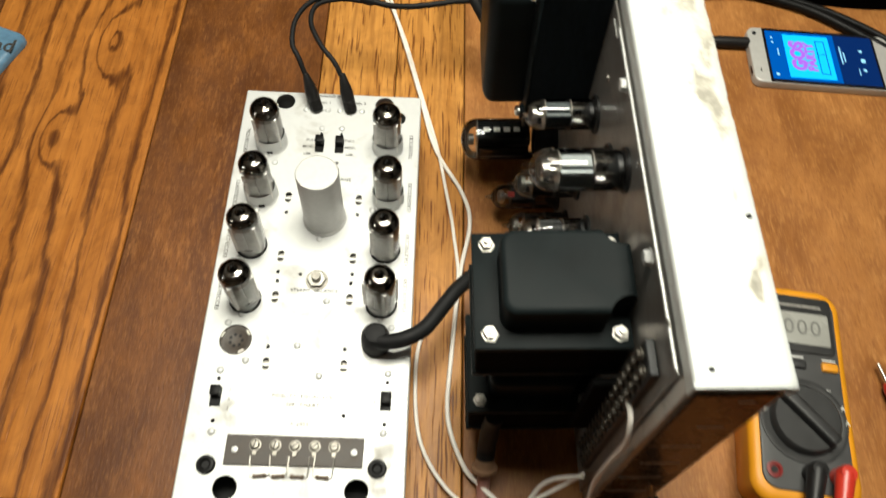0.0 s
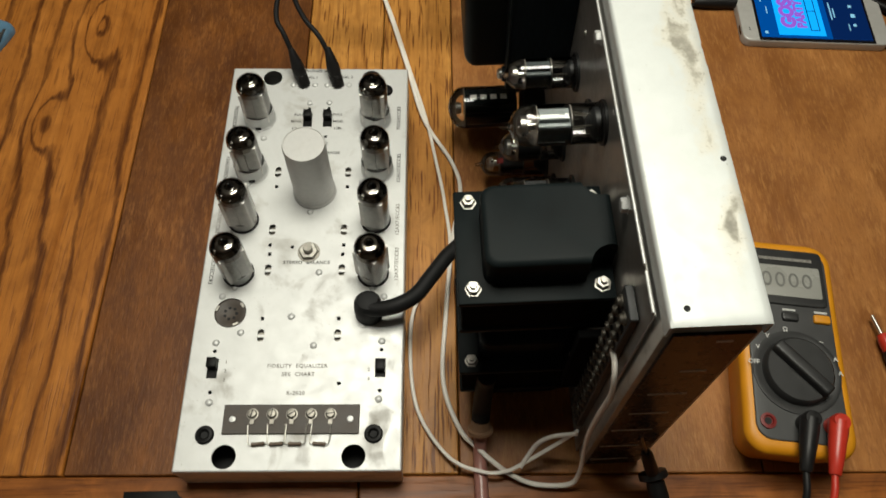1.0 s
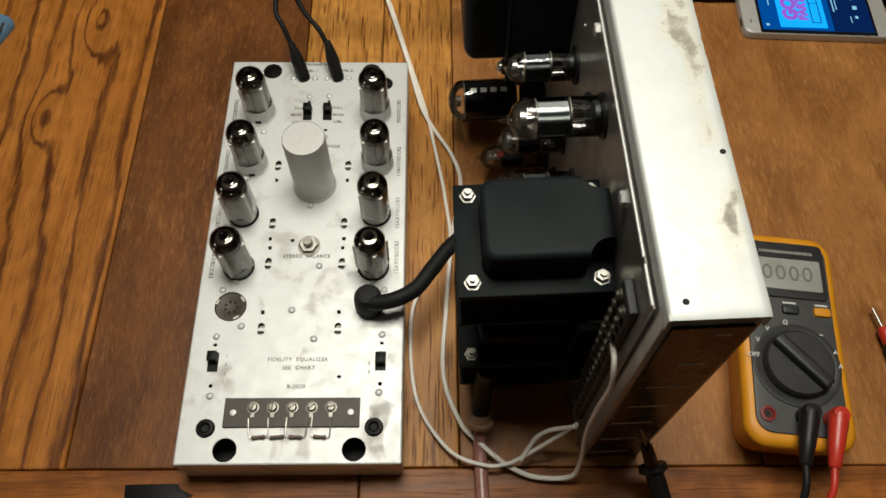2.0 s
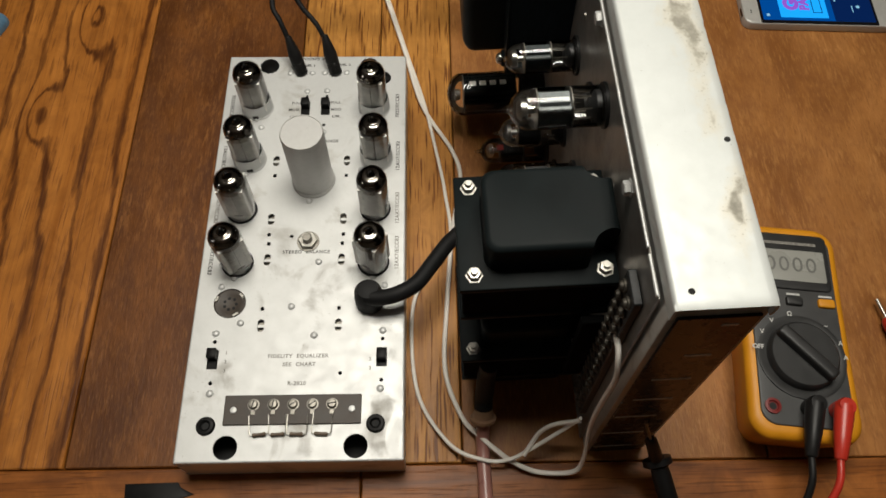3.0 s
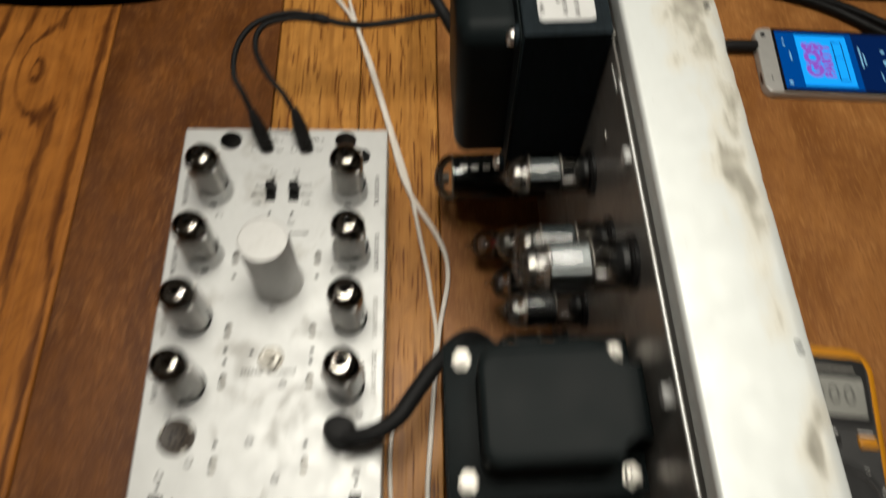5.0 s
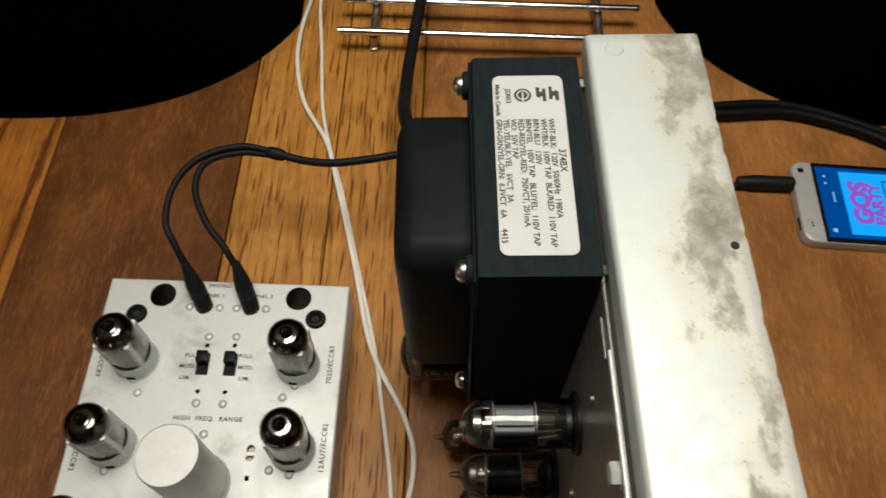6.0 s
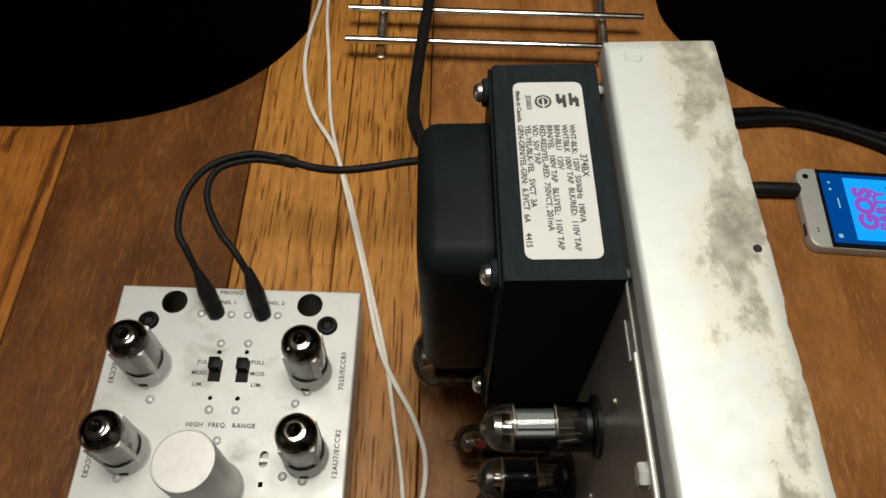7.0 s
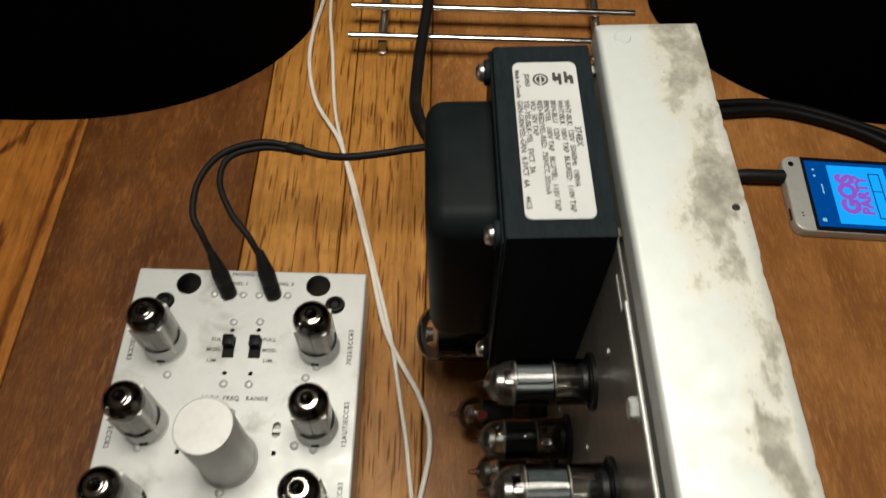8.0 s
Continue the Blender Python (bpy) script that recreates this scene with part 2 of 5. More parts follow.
def sheet_metal(name, colour, grime, rough=0.36, stain=0.5, lo=0.55, hi=0.7, scale=26.0, metal=0.9):
    """Old bare aluminium: cloudy, with grey stains, specks and fine scratches."""
    p = Nodes(name)
    big = p.noise(p.coords((1, 1, 1)), scale, 8.0, 0.62, 0.5)
    mid = p.noise(p.coords((1, 1, 1)), scale * 4.5, 4.0, 0.6, 0.3)
    speck = p.noise(p.coords((1, 1, 1)), scale * 22, 2.0, 0.5)
    brush = p.noise(p.coords((40, 1800, 40)), 1.0, 2.0, 0.6)
    mask = p.math("MULTIPLY", p.span(big, lo, hi), p.span(mid, 0.3, 0.6, 0.45, 1.0))
    mask = p.math("MULTIPLY", mask, stain)
    dots = p.math("MULTIPLY", p.span(speck, 0.70, 0.76), p.span(big, lo - 0.12, hi - 0.05, 0.1, 0.8))
    mask = p.math("MAXIMUM", mask, dots)
    base = p.mix(p.span(mid, 0.3, 0.7, 0.0, 0.35), colour, tuple(c * 0.86 for c in colour))
    base = p.mix(mask, base, grime)
    p.bump(p.math("ADD", p.math("MULTIPLY", brush, 0.35), mid), 0.06, 0.0004)
    r = p.math("ADD", p.span(mid, 0.25, 0.75, rough - 0.06, rough + 0.08), p.math("MULTIPLY", mask, 0.25))
    return p.set(Base_Color=base, Roughness=r, Metallic=p.math("SUBTRACT", metal, p.math("MULTIPLY", mask, 0.4)))


def stained_sheet(name, colour, grime, yellowed):
    """Bare aluminium whose outer long edge has corroded to grey and tan patches and specks towards the far end."""
    p = Nodes(name)
    xyz = p.node("ShaderNodeSeparateXYZ", Vector=p.coords((1, 1, 1)))
    big = p.noise(p.coords((52, 34, 40)), 1.0, 7.0, 0.60, 0.15)
    mid = p.noise(p.coords((1, 1, 1)), 150, 5.0, 0.62)
    speck = p.noise(p.coords((1, 1, 1)), 620, 3.0, 0.6)
    brush = p.noise(p.coords((40, 1800, 40)), 1.0, 2.0, 0.6)
    off = p.math("MULTIPLY", p.math("ABSOLUTE", p.math("SUBTRACT", xyz.outputs[0], 0.0312)), -14.0)
    run = p.math("MULTIPLY", p.math("SUBTRACT", xyz.outputs[1], 0.150), 0.90)
    where = p.math("ADD", p.math("ADD", big, off), run)
    tan = p.math("MULTIPLY", p.span(where, 0.36, 0.56), 0.75)
    mask = p.math("MULTIPLY", p.span(where, 0.505, 0.575), p.span(mid, 0.34, 0.58, 0.45, 0.95))
    deep = p.math("MULTIPLY", p.span(where, 0.60, 0.70), p.span(mid, 0.42, 0.60, 0.0, 0.45))
    dots = p.math("MULTIPLY", p.span(speck, 0.60, 0.66), p.span(where, 0.40, 0.56, 0.0, 0.85))
    dots = p.math("MAXIMUM", dots, p.math("MULTIPLY", p.span(speck, 0.70, 0.74), 0.6))
    base = p.mix(p.span(mid, 0.3, 0.7, 0.0, 0.30), colour, tuple(c * 0.88 for c in colour))
    base = p.mix(tan, base, yellowed)
    base = p.mix(p.math("MAXIMUM", mask, dots), base, grime)
    base = p.mix(deep, base, tuple(c * 0.55 for c in grime))
    cover = p.math("MAXIMUM", mask, dots)
    p.bump(p.math("SUBTRACT", p.math("ADD", p.math("MULTIPLY", brush, 0.3), mid), cover), 0.07, 0.0004)
    r = p.math("ADD", p.span(mid, 0.25, 0.75, 0.46, 0.60), p.math("MULTIPLY", cover, 0.2))
    return p.set(Base_Color=base, Roughness=r, Metallic=p.math("SUBTRACT", 0.32, p.math("MULTIPLY", cover, 0.25)))


def thin_glass(name, tint=(0.93, 0.94, 0.93), rough=0.02):
    g = Nodes(name)
    g.tree.nodes.remove(g.bsdf)
    clear = g.node("ShaderNodeBsdfTransparent", Color=(*tint, 1))
    shine = g.node("ShaderNodeBsdfGlossy", Roughness=rough)
    facing = g.node("ShaderNodeFresnel", IOR=1.6)
    both = g.tree.nodes.new("ShaderNodeMixShader")
    g.tree.links.new(facing.outputs[0], both.inputs[0])
    g.tree.links.new(clear.outputs[0], both.inputs[1])
    g.tree.links.new(shine.outputs[0], both.inputs[2])
    g.tree.links.new(both.outputs[0], g.tree.nodes["Material Output"].inputs[0])
    return g.mat


def glow(name, colour, strength):
    g = Nodes(name)
    return g.set(Base_Color=tuple(c * 0.2 for c in colour), Emission_Color=colour, Emission_Strength=strength, Roughness=0.1)


OAK = wood("golden_oak_striped", (0.530, 0.2040, 0.0370), (0.320, 0.1090, 0.0175), (0.062, 0.0158, 0.0028), lines=33, amount=0.95, pores=0.40, blotch=0.32, stains=0.30, wander=0.60, thin=(0.94, 0.20), knots=((-0.142, 0.412, 0.016), (-0.168, 0.300, 0.012)))
WALNUT = flecked_wood("dark_red_brown_wood", (0.180, 0.0625, 0.0135), (0.335, 0.1360, 0.0360), (0.084, 0.0265, 0.0056))
HONEY = wood("honey_oak", (0.640, 0.3040, 0.0670), (0.400, 0.1680, 0.0330), (0.150, 0.0470, 0.0080), lines=46, amount=0.35, pores=0.95, blotch=0.35, stains=0.35)
TEAK = flecked_wood("mottled_brown_wood", (0.380, 0.1600, 0.0450), (0.560, 0.2700, 0.0860), (0.215, 0.0800, 0.0195))
CROSS = wood("cross_grain_brown_wood", (0.390, 0.1340, 0.0250), (0.225, 0.0700, 0.0125), (0.095, 0.0275, 0.0052), lines=50, amount=0.5, across=True, pores=0.55, blotch=0.4, stains=0.5)
ALU = sheet_metal("dull_aluminium", (0.625, 0.63, 0.62), (0.27, 0.24, 0.19), 0.50, 0.75, 0.56, 0.74, 26, 0.4)
COVER = stained_sheet("stained_aluminium", (0.605, 0.628, 0.615), (0.285, 0.270, 0.225), (0.60, 0.555, 0.45))
STEEL = sheet_metal("dark_chassis_steel", (0.29, 0.275, 0.255), (0.10, 0.094, 0.082), 0.34, 0.5, 0.5, 0.7, 30, 0.6)
CAN = sheet_metal("can_aluminium", (0.58, 0.575, 0.56), (0.40, 0.38, 0.34), 0.46, 0.4, 0.55, 0.74, 60, 0.5)
CHROME = plain("bright_nickel", (0.78, 0.77, 0.74), 0.16, 1.0, 0.06, 90, 0.03)
ZINC = plain("zinc_plate", (0.40, 0.385, 0.35), 0.40, 1.0, 0.12, 300, 0.1)
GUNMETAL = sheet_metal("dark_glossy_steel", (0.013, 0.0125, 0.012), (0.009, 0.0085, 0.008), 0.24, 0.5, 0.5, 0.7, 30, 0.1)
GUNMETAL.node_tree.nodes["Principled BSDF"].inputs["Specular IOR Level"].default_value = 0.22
# lighter copy of the chassis steel, with the light on its near strip painted in
LIT_STEEL = sheet_metal("worn_chassis_steel", (0.44, 0.43, 0.405), (0.16, 0.15, 0.13), 0.38, 0.5, 0.5, 0.7, 40, 0.5)
TARNISH = plain("tarnished_brass", (0.07, 0.062, 0.05), 0.5, 0.6, 0.4, 300, 0.1)
BLACK = plain("black_enamel", (0.0078, 0.0108, 0.0114), 0.46, 0.0, 0.25, 40, 0.05, 0.0, 0.07)
LAMS = plain("black_lacquered_laminations", (0.0130, 0.0180, 0.0215), 0.55, 0.0, 0.25, 120, 0.12, 0.0, 0.04)
RUBBER = plain("black_rubber", (0.0075, 0.0075, 0.0078), 0.58, 0.0, 0.2, 200, 0.1, 0.0, 0.2)
PLASTIC = plain("black_plastic", (0.010, 0.0095, 0.0095), 0.42, 0.0, 0.2, 200, 0.06, 0.0, 0.25)
SOOT = plain("matt_black_lacquer", (0.0045, 0.0045, 0.0045), 0.85, 0.0, 0.3, 120, 0.15, 0.0, 0.03)
JET = plain("jet_black_plastic", (0.0055, 0.0052, 0.0050), 0.45, 0.0, 0.2, 200, 0.05, 0.0, 0.14)
DULL = plain("dull_old_zinc", (0.27, 0.255, 0.225), 0.45, 0.9, 0.25, 300, 0.15)
BAKELITE = plain("brown_fibre_board", (0.055, 0.043, 0.034), 0.55, 0.0, 0.2, 150, 0.1)
# near-black that paints the shade in holes and slots
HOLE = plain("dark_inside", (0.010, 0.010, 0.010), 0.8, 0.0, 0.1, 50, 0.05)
INK = plain("black_print", (0.035, 0.033, 0.030), 0.6, 0.0, 0.5, 900, 0.0)
FADED = plain("worn_grey_print", (0.20, 0.19, 0.17), 0.6, 0.0, 0.4, 700, 0.0)
PAPER = plain("white_label", (0.60, 0.60, 0.59), 0.45, 0.0, 0.03, 60, 0.03)
WHITE_WIRE = plain("white_vinyl", (0.78, 0.735, 0.67), 0.45, 0.0, 0.08, 90, 0.05)
PINK = plain("reddish_clear_vinyl", (0.32, 0.15, 0.125), 0.30, 0.0, 0.15, 60, 0.05)
TAN = plain("brown_moulded_collar", (0.24, 0.14, 0.08), 0.5, 0.0, 0.15, 80, 0.05)
GLASS = thin_glass("tube_glass", (0.98, 0.98, 0.975))
RESIST = plain("grey_brown_resistor", (0.13, 0.092, 0.066), 0.5, 0.0, 0.2, 300, 0.05)
GETTER = plain("silver_black_getter", (0.36, 0.335, 0.30), 0.13, 1.0, 0.25, 160, 0.0)
FRINGE = thin_glass("brown_getter_fringe", (0.78, 0.72, 0.65), 0.06)
PLATES = plain("grey_anode_metal", (0.86, 0.84, 0.80), 0.55, 0.0, 0.12, 170, 0.1)
DARKPLATE = plain("blackened_anode", (0.020, 0.021, 0.022), 0.45, 0.2, 0.25, 300, 0.1)
GREYPLATE = plain("blue_grey_anode", (0.060, 0.073, 0.076), 0.38, 0.15, 0.2, 300, 0.1)
PALEPLATE = plain("pale_nickel_anode", (0.25, 0.275, 0.28), 0.36, 0.25, 0.15, 300, 0.08)
MICA = plain("mica", (0.20, 0.18, 0.155), 0.35, 0.0, 0.1, 300, 0.0)
SHIELD = plain("nickel_shield", (0.66, 0.64, 0.60), 0.30, 1.0, 0.12, 200, 0.06)
REDPRINT = plain("red_print", (0.45, 0.03, 0.02), 0.5, 0.0, 0.2, 300, 0.0)
YELLOW = plain("yellow_rubber_holster", (0.62, 0.25, 0.007), 0.50, 0.0, 0.08, 50, 0.08)
METER_GREY = plain("dark_grey_meter_plastic", (0.046, 0.046, 0.046), 0.48, 0.0, 0.1, 90, 0.1)
METER_DARK = plain("charcoal_plastic", (0.020, 0.020, 0.020), 0.42, 0.0, 0.12, 90, 0.06)
LCD = plain("lcd_grey", (0.29, 0.29, 0.265), 0.25, 0.0, 0.04, 40, 0.0)
LCD_INK = plain("lcd_segment", (0.15, 0.15, 0.138), 0.4, 0.0, 0.05, 40, 0.0)
WHITE_PRINT = plain("white_print", (0.55, 0.55, 0.53), 0.5, 0.0, 0.1, 500, 0.0)
RED = plain("red_probe_plastic", (0.46, 0.030, 0.016), 0.35, 0.0, 0.12, 90, 0.04)
DARK_RED = plain("dark_red_plastic", (0.16, 0.012, 0.010), 0.45, 0.0, 0.12, 90, 0.04)
SILVER_PHONE = plain("silver_phone_aluminium", (0.47, 0.46, 0.435), 0.38, 0.25, 0.05, 200, 0.04)
SCREEN = glow("phone_screen_blue", (0.0, 0.060, 0.28), 1.0)
NIGHT = glow("phone_screen_dark_blue", (0.002, 0.014, 0.075), 1.0)
ART = glow("cover_art_cyan", (0.01, 0.36, 0.95), 1.1)
ART2 = glow("cover_art_violet", (0.30, 0.10, 0.62), 0.9)
ICON = glow("screen_icons", (0.25, 0.55, 0.75), 0.9)
BEZEL = plain("black_glass_bezel", (0.008, 0.008, 0.010), 0.08, 0.0, 0.1, 40, 0.0)
CLOTH = plain("black_speaker_cloth", (0.0012, 0.0012, 0.0014), 0.9, 0.0, 0.3, 500, 0.5, 0.0, 0.02)
POUCH = plain("blue_plastic_pouch", (0.10, 0.20, 0.30), 0.35, 0.0, 0.3, 60, 0.25)
POUCH_GREEN = plain("green_print", (0.10, 0.22, 0.06), 0.4, 0.0, 0.2, 200, 0.0)
DISH = plain("grey_glazed_dish", (0.20, 0.19, 0.18), 0.3, 0.0, 0.15, 40, 0.05)
PLASTER = plain("warm_wall_paint", (0.22, 0.18, 0.14), 0.8, 0.0, 0.05, 3, 0.05)
CEILING = plain("ceiling_paint", (0.55, 0.51, 0.46), 0.85, 0.0, 0.04, 3, 0.05)
CARPET = plain("brown_floor", (0.16, 0.10, 0.06), 0.7, 0.0, 0.2, 8, 0.1)

# ---- the room, closed round the table ----
for name, a, b, m in (
    ("floor", (-2.2, -2.0, -0.80), (2.4, 2.6, -0.75), CARPET),
    ("ceiling", (-2.2, -2.0, 1.65), (2.4, 2.6, 1.70), CEILING),
    ("wall_north", (-2.2, 2.6, -0.80), (2.4, 2.7, 1.70), PLASTER),
    ("wall_south", (-2.2, -2.1, -0.80), (2.4, -2.0, 1.70), PLASTER),
    ("wall_west", (-2.3, -2.1, -0.80), (-2.2, 2.7, 1.70), PLASTER),
    ("wall_east", (2.4, -2.1, -0.80), (2.5, 2.7, 1.70), PLASTER),
):
    tagged(part(name, box(a, b), m, None, smooth=False), {"floor": "plain brown floor under the table", "ceiling": "plain pale ceiling above the table"}.get(name, "plain warm painted wall of the room"), name.split("_")[0], kind="structure")

lamp = empty("pendant_lamp", pose(0.19, 0.355, 1.303), "wide pendant lamp hanging over the table", "lamp")
shade = part("shade", box((-0.32, -0.25, 0.0), (0.32, 0.25, 0.05), 0.004), CEILING, lamp)
tool = bmesh.new()
add_box(tool, (-0.314, -0.244, -0.01), (0.314, 0.244, 0.030))
cut(shade, tool, True)
for y in (-0.15, 0.15):
    part("cord", rod((0, y, 0.0495), (0, y, 0.3475), 0.004), RUBBER, lamp)

sconce = empty("wall_lamp", pose(-2.2, -0.50, 0.62), "small plain wall lamp lighting the table from the side", "lamp")
part("back_plate", box((0.0, -0.16, -0.33), (0.018, 0.16, 0.33), 0.004), CEILING, sconce)
for y in (-0.164, 0.160):
    part("cheek", box((0.0182, y, -0.33), (0.045, y + 0.004, 0.33)), CEILING, sconce, smooth=False)

# ---- the table: boards lengthwise, closed by a cross board at the near end ----
table = empty("table", None, "wooden table top of mixed oak and dark boards", "table")


def board(a, b, mat, label):
    return part("board", box((a[0], a[1], -0.032), (b[0], b[1], 0.0), 0.0009, 1), mat, table, label)


FRONT, BACK, GAP = 0.0048, 1.05, 0.0004
for x0, x1, mat, label in (
    (-0.62, -0.505, WALNUT, "dark red-brown board"),
    (-0.505, -0.395, TEAK, "mottled brown board"),
    (-0.395, -0.254, WALNUT, "dark red-brown board"),
    (-0.254, -0.0845, OAK, "golden oak board with dark cathedral grain"),
    (-0.0845, 0.0525, WALNUT, "dark red-brown board"),
    (0.0525, 0.1215, HONEY, "honey-coloured oak board"),
    (0.1215, 0.1845, HONEY, "honey-coloured oak board"),
    (0.1845, 0.395, TEAK, "mottled brown board"),
    (0.395, 0.66, TEAK, "mottled brown board"),
    (0.66, 0.86, WALNUT, "dark red-brown board"),
):
    board((x0 + GAP, FRONT + GAP), (x1 - GAP, BACK), mat, label)
for x0, x1 in ((-0.62, 0.116), (0.116, 0.86)):
    board((x0 + GAP, -0.125), (x1 - GAP, FRONT - GAP), CROSS, "cross-grained end board")
part("sub_top", box((-0.615, -0.12, -0.045), (0.855, 1.045, -0.0325)), CROSS, table, smooth=False)
leg = part("leg", box((-0.035, -0.035, -0.75), (0.035, 0.035, -0.0455), 0.004), CROSS, table)
leg.matrix_basis = pose(-0.56, -0.06, 0)
for x, y in ((0.80, -0.06), (-0.56, 0.98), (0.80, 0.98)):
    twin(leg, pose(x, y, 0))

# ---- the preamplifier chassis ----
W, D, Z = 0.146, 0.3325, 0.036
pre = empty("preamplifier", None, "old bare aluminium tube preamplifier chassis with printed lettering", "amplifier")
chassis = part("chassis", box((0, 0, 0), (W, D, Z), 0.0011, 2), ALU, pre)
tool = bmesh.new()
add_box(tool, (0.0015, 0.0015, -0.01), (W - 0.0015, D - 0.0015, Z - 0.0015))
cut(chassis, tool, True)
BIG = [(0.032, 0.0095), (0.115, 0.0095), (0.0334, 0.322), (0.1156, 0.3225)]
tool = bmesh.new()
for x, y in BIG:
    add_lathe(tool, [(0.0078, Z - 0.01), (0.0078, Z + 0.01)], pose(x, y, 0), 28)
SLOTS = [(0.0465, 0.228), (0.047, 0.1765), (0.047, 0.143), (0.047, 0.0925)]
SLOTS += [(0.1472 - x, y) for x, y in SLOTS]
SMALL = [(0.0465, 0.2145), (0.0465, 0.1635), (0.047, 0.156), (0.047, 0.105)]
SMALL += [(0.1472 - x, y) for x, y in SMALL]
for x, y in SLOTS:
    add_prism(tool, outline(0.0046, 0.0092, 0.0022, 5), Z - 0.01, Z + 0.01, 0, pose(x, y, 0))
for x, y in SMALL:
    add_box(tool, (x - 0.0012, y - 0.0014, Z - 0.01), (x + 0.0012, y + 0.0014, Z + 0.01))
PIN = [(0.017, 0.081), (0.0175, 0.052), (0.131, 0.082), (0.1305, 0.053), (0.103, 0.058), (0.063, 0.162), (0.066, 0.290), (0.082, 0.2905), (0.0655, 0.262), (0.081, 0.262)]
for x, y in PIN:
    add_lathe(tool, [(0.00135, Z - 0.01), (0.00135, Z + 0.01)], pose(x, y, 0), 14)
SWITCH = [(0.017, 0.0685), (0.1305, 0.069), (0.0655, 0.2785), (0.0815, 0.2785)]
for x, y in SWITCH:
    add_box(tool, (x - 0.0036, y - 0.0068, Z - 0.01), (x + 0.0036, y + 0.0068, Z + 0.01))
add_lathe(tool, [(0.0112, Z - 0.01), (0.0112, Z + 0.01)], pose(0.024, 0.1095, 0), 32)
cut(chassis, tool, True)
# tray added under the holes; its near-black stands in for the shade inside
part("inner_tray", box((0.002, 0.002, 0.002), (W - 0.002, 0.3262, 0.012)), HOLE, pre, "added dark tray standing in for the shade inside the chassis", smooth=False)
web = part("slot_web", box((-0.0022, -0.0013, Z - 0.0013), (0.0022, 0.0006, Z - 0.0004)), ALU, pre, smooth=False)
web.matrix_basis = pose(*SLOTS[0], 0)
for x, y in SLOTS[1:]:
    twin(web, pose(x, y, 0))

back = part("slot_backing", box((-0.0026, -0.0052, Z - 0.0060), (0.0026, 0.0052, Z - 0.0040)), DULL, pre, "grey metal behind the slot", smooth=False)
back.matrix_basis = pose(*SLOTS[0], 0)
for x, y in SLOTS[1:]:
    twin(back, pose(x, y, 0))

# rubber grommets, rivets, screws
gro = part("grommet", lathe([(0.0024, Z - 0.002), (0.0024, Z + 0.0012), (0.0036, Z + 0.0021), (0.0052, Z + 0.0019), (0.0062, Z + 0.0006), (0.0062, Z - 0.002)], None, 28, False), JET, pre, "black rubber grommet")
gro.matrix_basis = pose(0.018, 0.0235, 0)
well = part("grommet_hole", lathe([(0.0024, Z + 0.0004), (0.0, Z + 0.0004)], None, 16, False), HOLE, pre)
well.matrix_basis = pose(0.018, 0.0235, 0)
for x, y in ((0.1275, 0.0238), (0.0205, 0.3088), (0.1275, 0.309)):
    twin(gro, pose(x, y, 0))
    twin(well, pose(x, y, 0))
riv = part("rivet", lathe([(0.0026, Z - 0.0004), (0.0025, Z + 0.0004), (0.0019, Z + 0.0010), (0.0009, Z + 0.0014), (0.0, Z + 0.0015)], None, 16, False), ALU, pre, "domed aluminium rivet")
RIVETS = [(0.074, 0.192), (0.017, 0.122), (0.033, 0.0945), (0.084, 0.141), (0.067, 0.1065), (0.084, 0.085), (0.017, 0.087), (0.018, 0.045), (0.131, 0.088), (0.130, 0.047), (0.123, 0.129), (0.025, 0.129),
          (0.066, 0.2955), (0.082, 0.296), (0.066, 0.255), (0.081, 0.255), (0.028, 0.268), (0.032, 0.260), (0.120, 0.267), (0.114, 0.260), (0.024, 0.216), (0.123, 0.217), (0.051, 0.3145), (0.069, 0.3145), (0.079, 0.3145), (0.097, 0.3148), (0.0735, 0.2375), (0.1315, 0.122), (0.036, 0.228), (0.112, 0.219)]
riv.matrix_basis = pose(*RIVETS[0], 0)
for x, y in RIVETS[1:]:
    twin(riv, pose(x, y, 0))

# slide switches
for k, (x, y) in enumerate(SWITCH):
    sw = part("slide_switch", box((-0.0035, -0.0067, Z - 0.006), (0.0035, 0.0067, Z - 0.0004), 0.0003, 1), JET, pre, "black slide switch")
    sw.matrix_basis = pose(x, y, 0)
    part("slider", box((-0.0032, -0.0004 if k != 1 else -0.003, Z - 0.001), (0.0032, 0.0064 if k != 1 else 0.004, Z + 0.0062), 0.0006, 2), JET, sw)

# octal socket
sock = part("tube_socket", lathe([(0.0, Z - 0.0015), (0.0062, Z - 0.0015), (0.0075, Z - 0.0005), (0.0104, Z - 0.0005), (0.0109, Z + 0.0004), (0.0112, Z - 0.003)], None, 36, False), BAKELITE, pre, "brown octal tube socket")
sock.matrix_basis = pose(0.024, 0.1095, 0)
pin = part("pin_hole", lathe([(0.0011, Z - 0.0012), (0.0, Z - 0.0012)], None, 12, False), HOLE, sock)
pin.matrix_basis = pose(0.0042, 0, 0)
for k in range(1, 7):
    twin(pin, pose(0.0042 * math.cos(k * 0.9), 0.0042 * math.sin(k * 0.9), 0))
for a in (35, 160, 300):
    ear = part("clip", box((0.0088, -0.0022, Z - 0.001), (0.0107, 0.0022, Z + 0.0007), 0.0003, 1), ZINC, sock, "bright clip")
    ear.matrix_basis = pose(0, 0, 0, 0, 0, a)

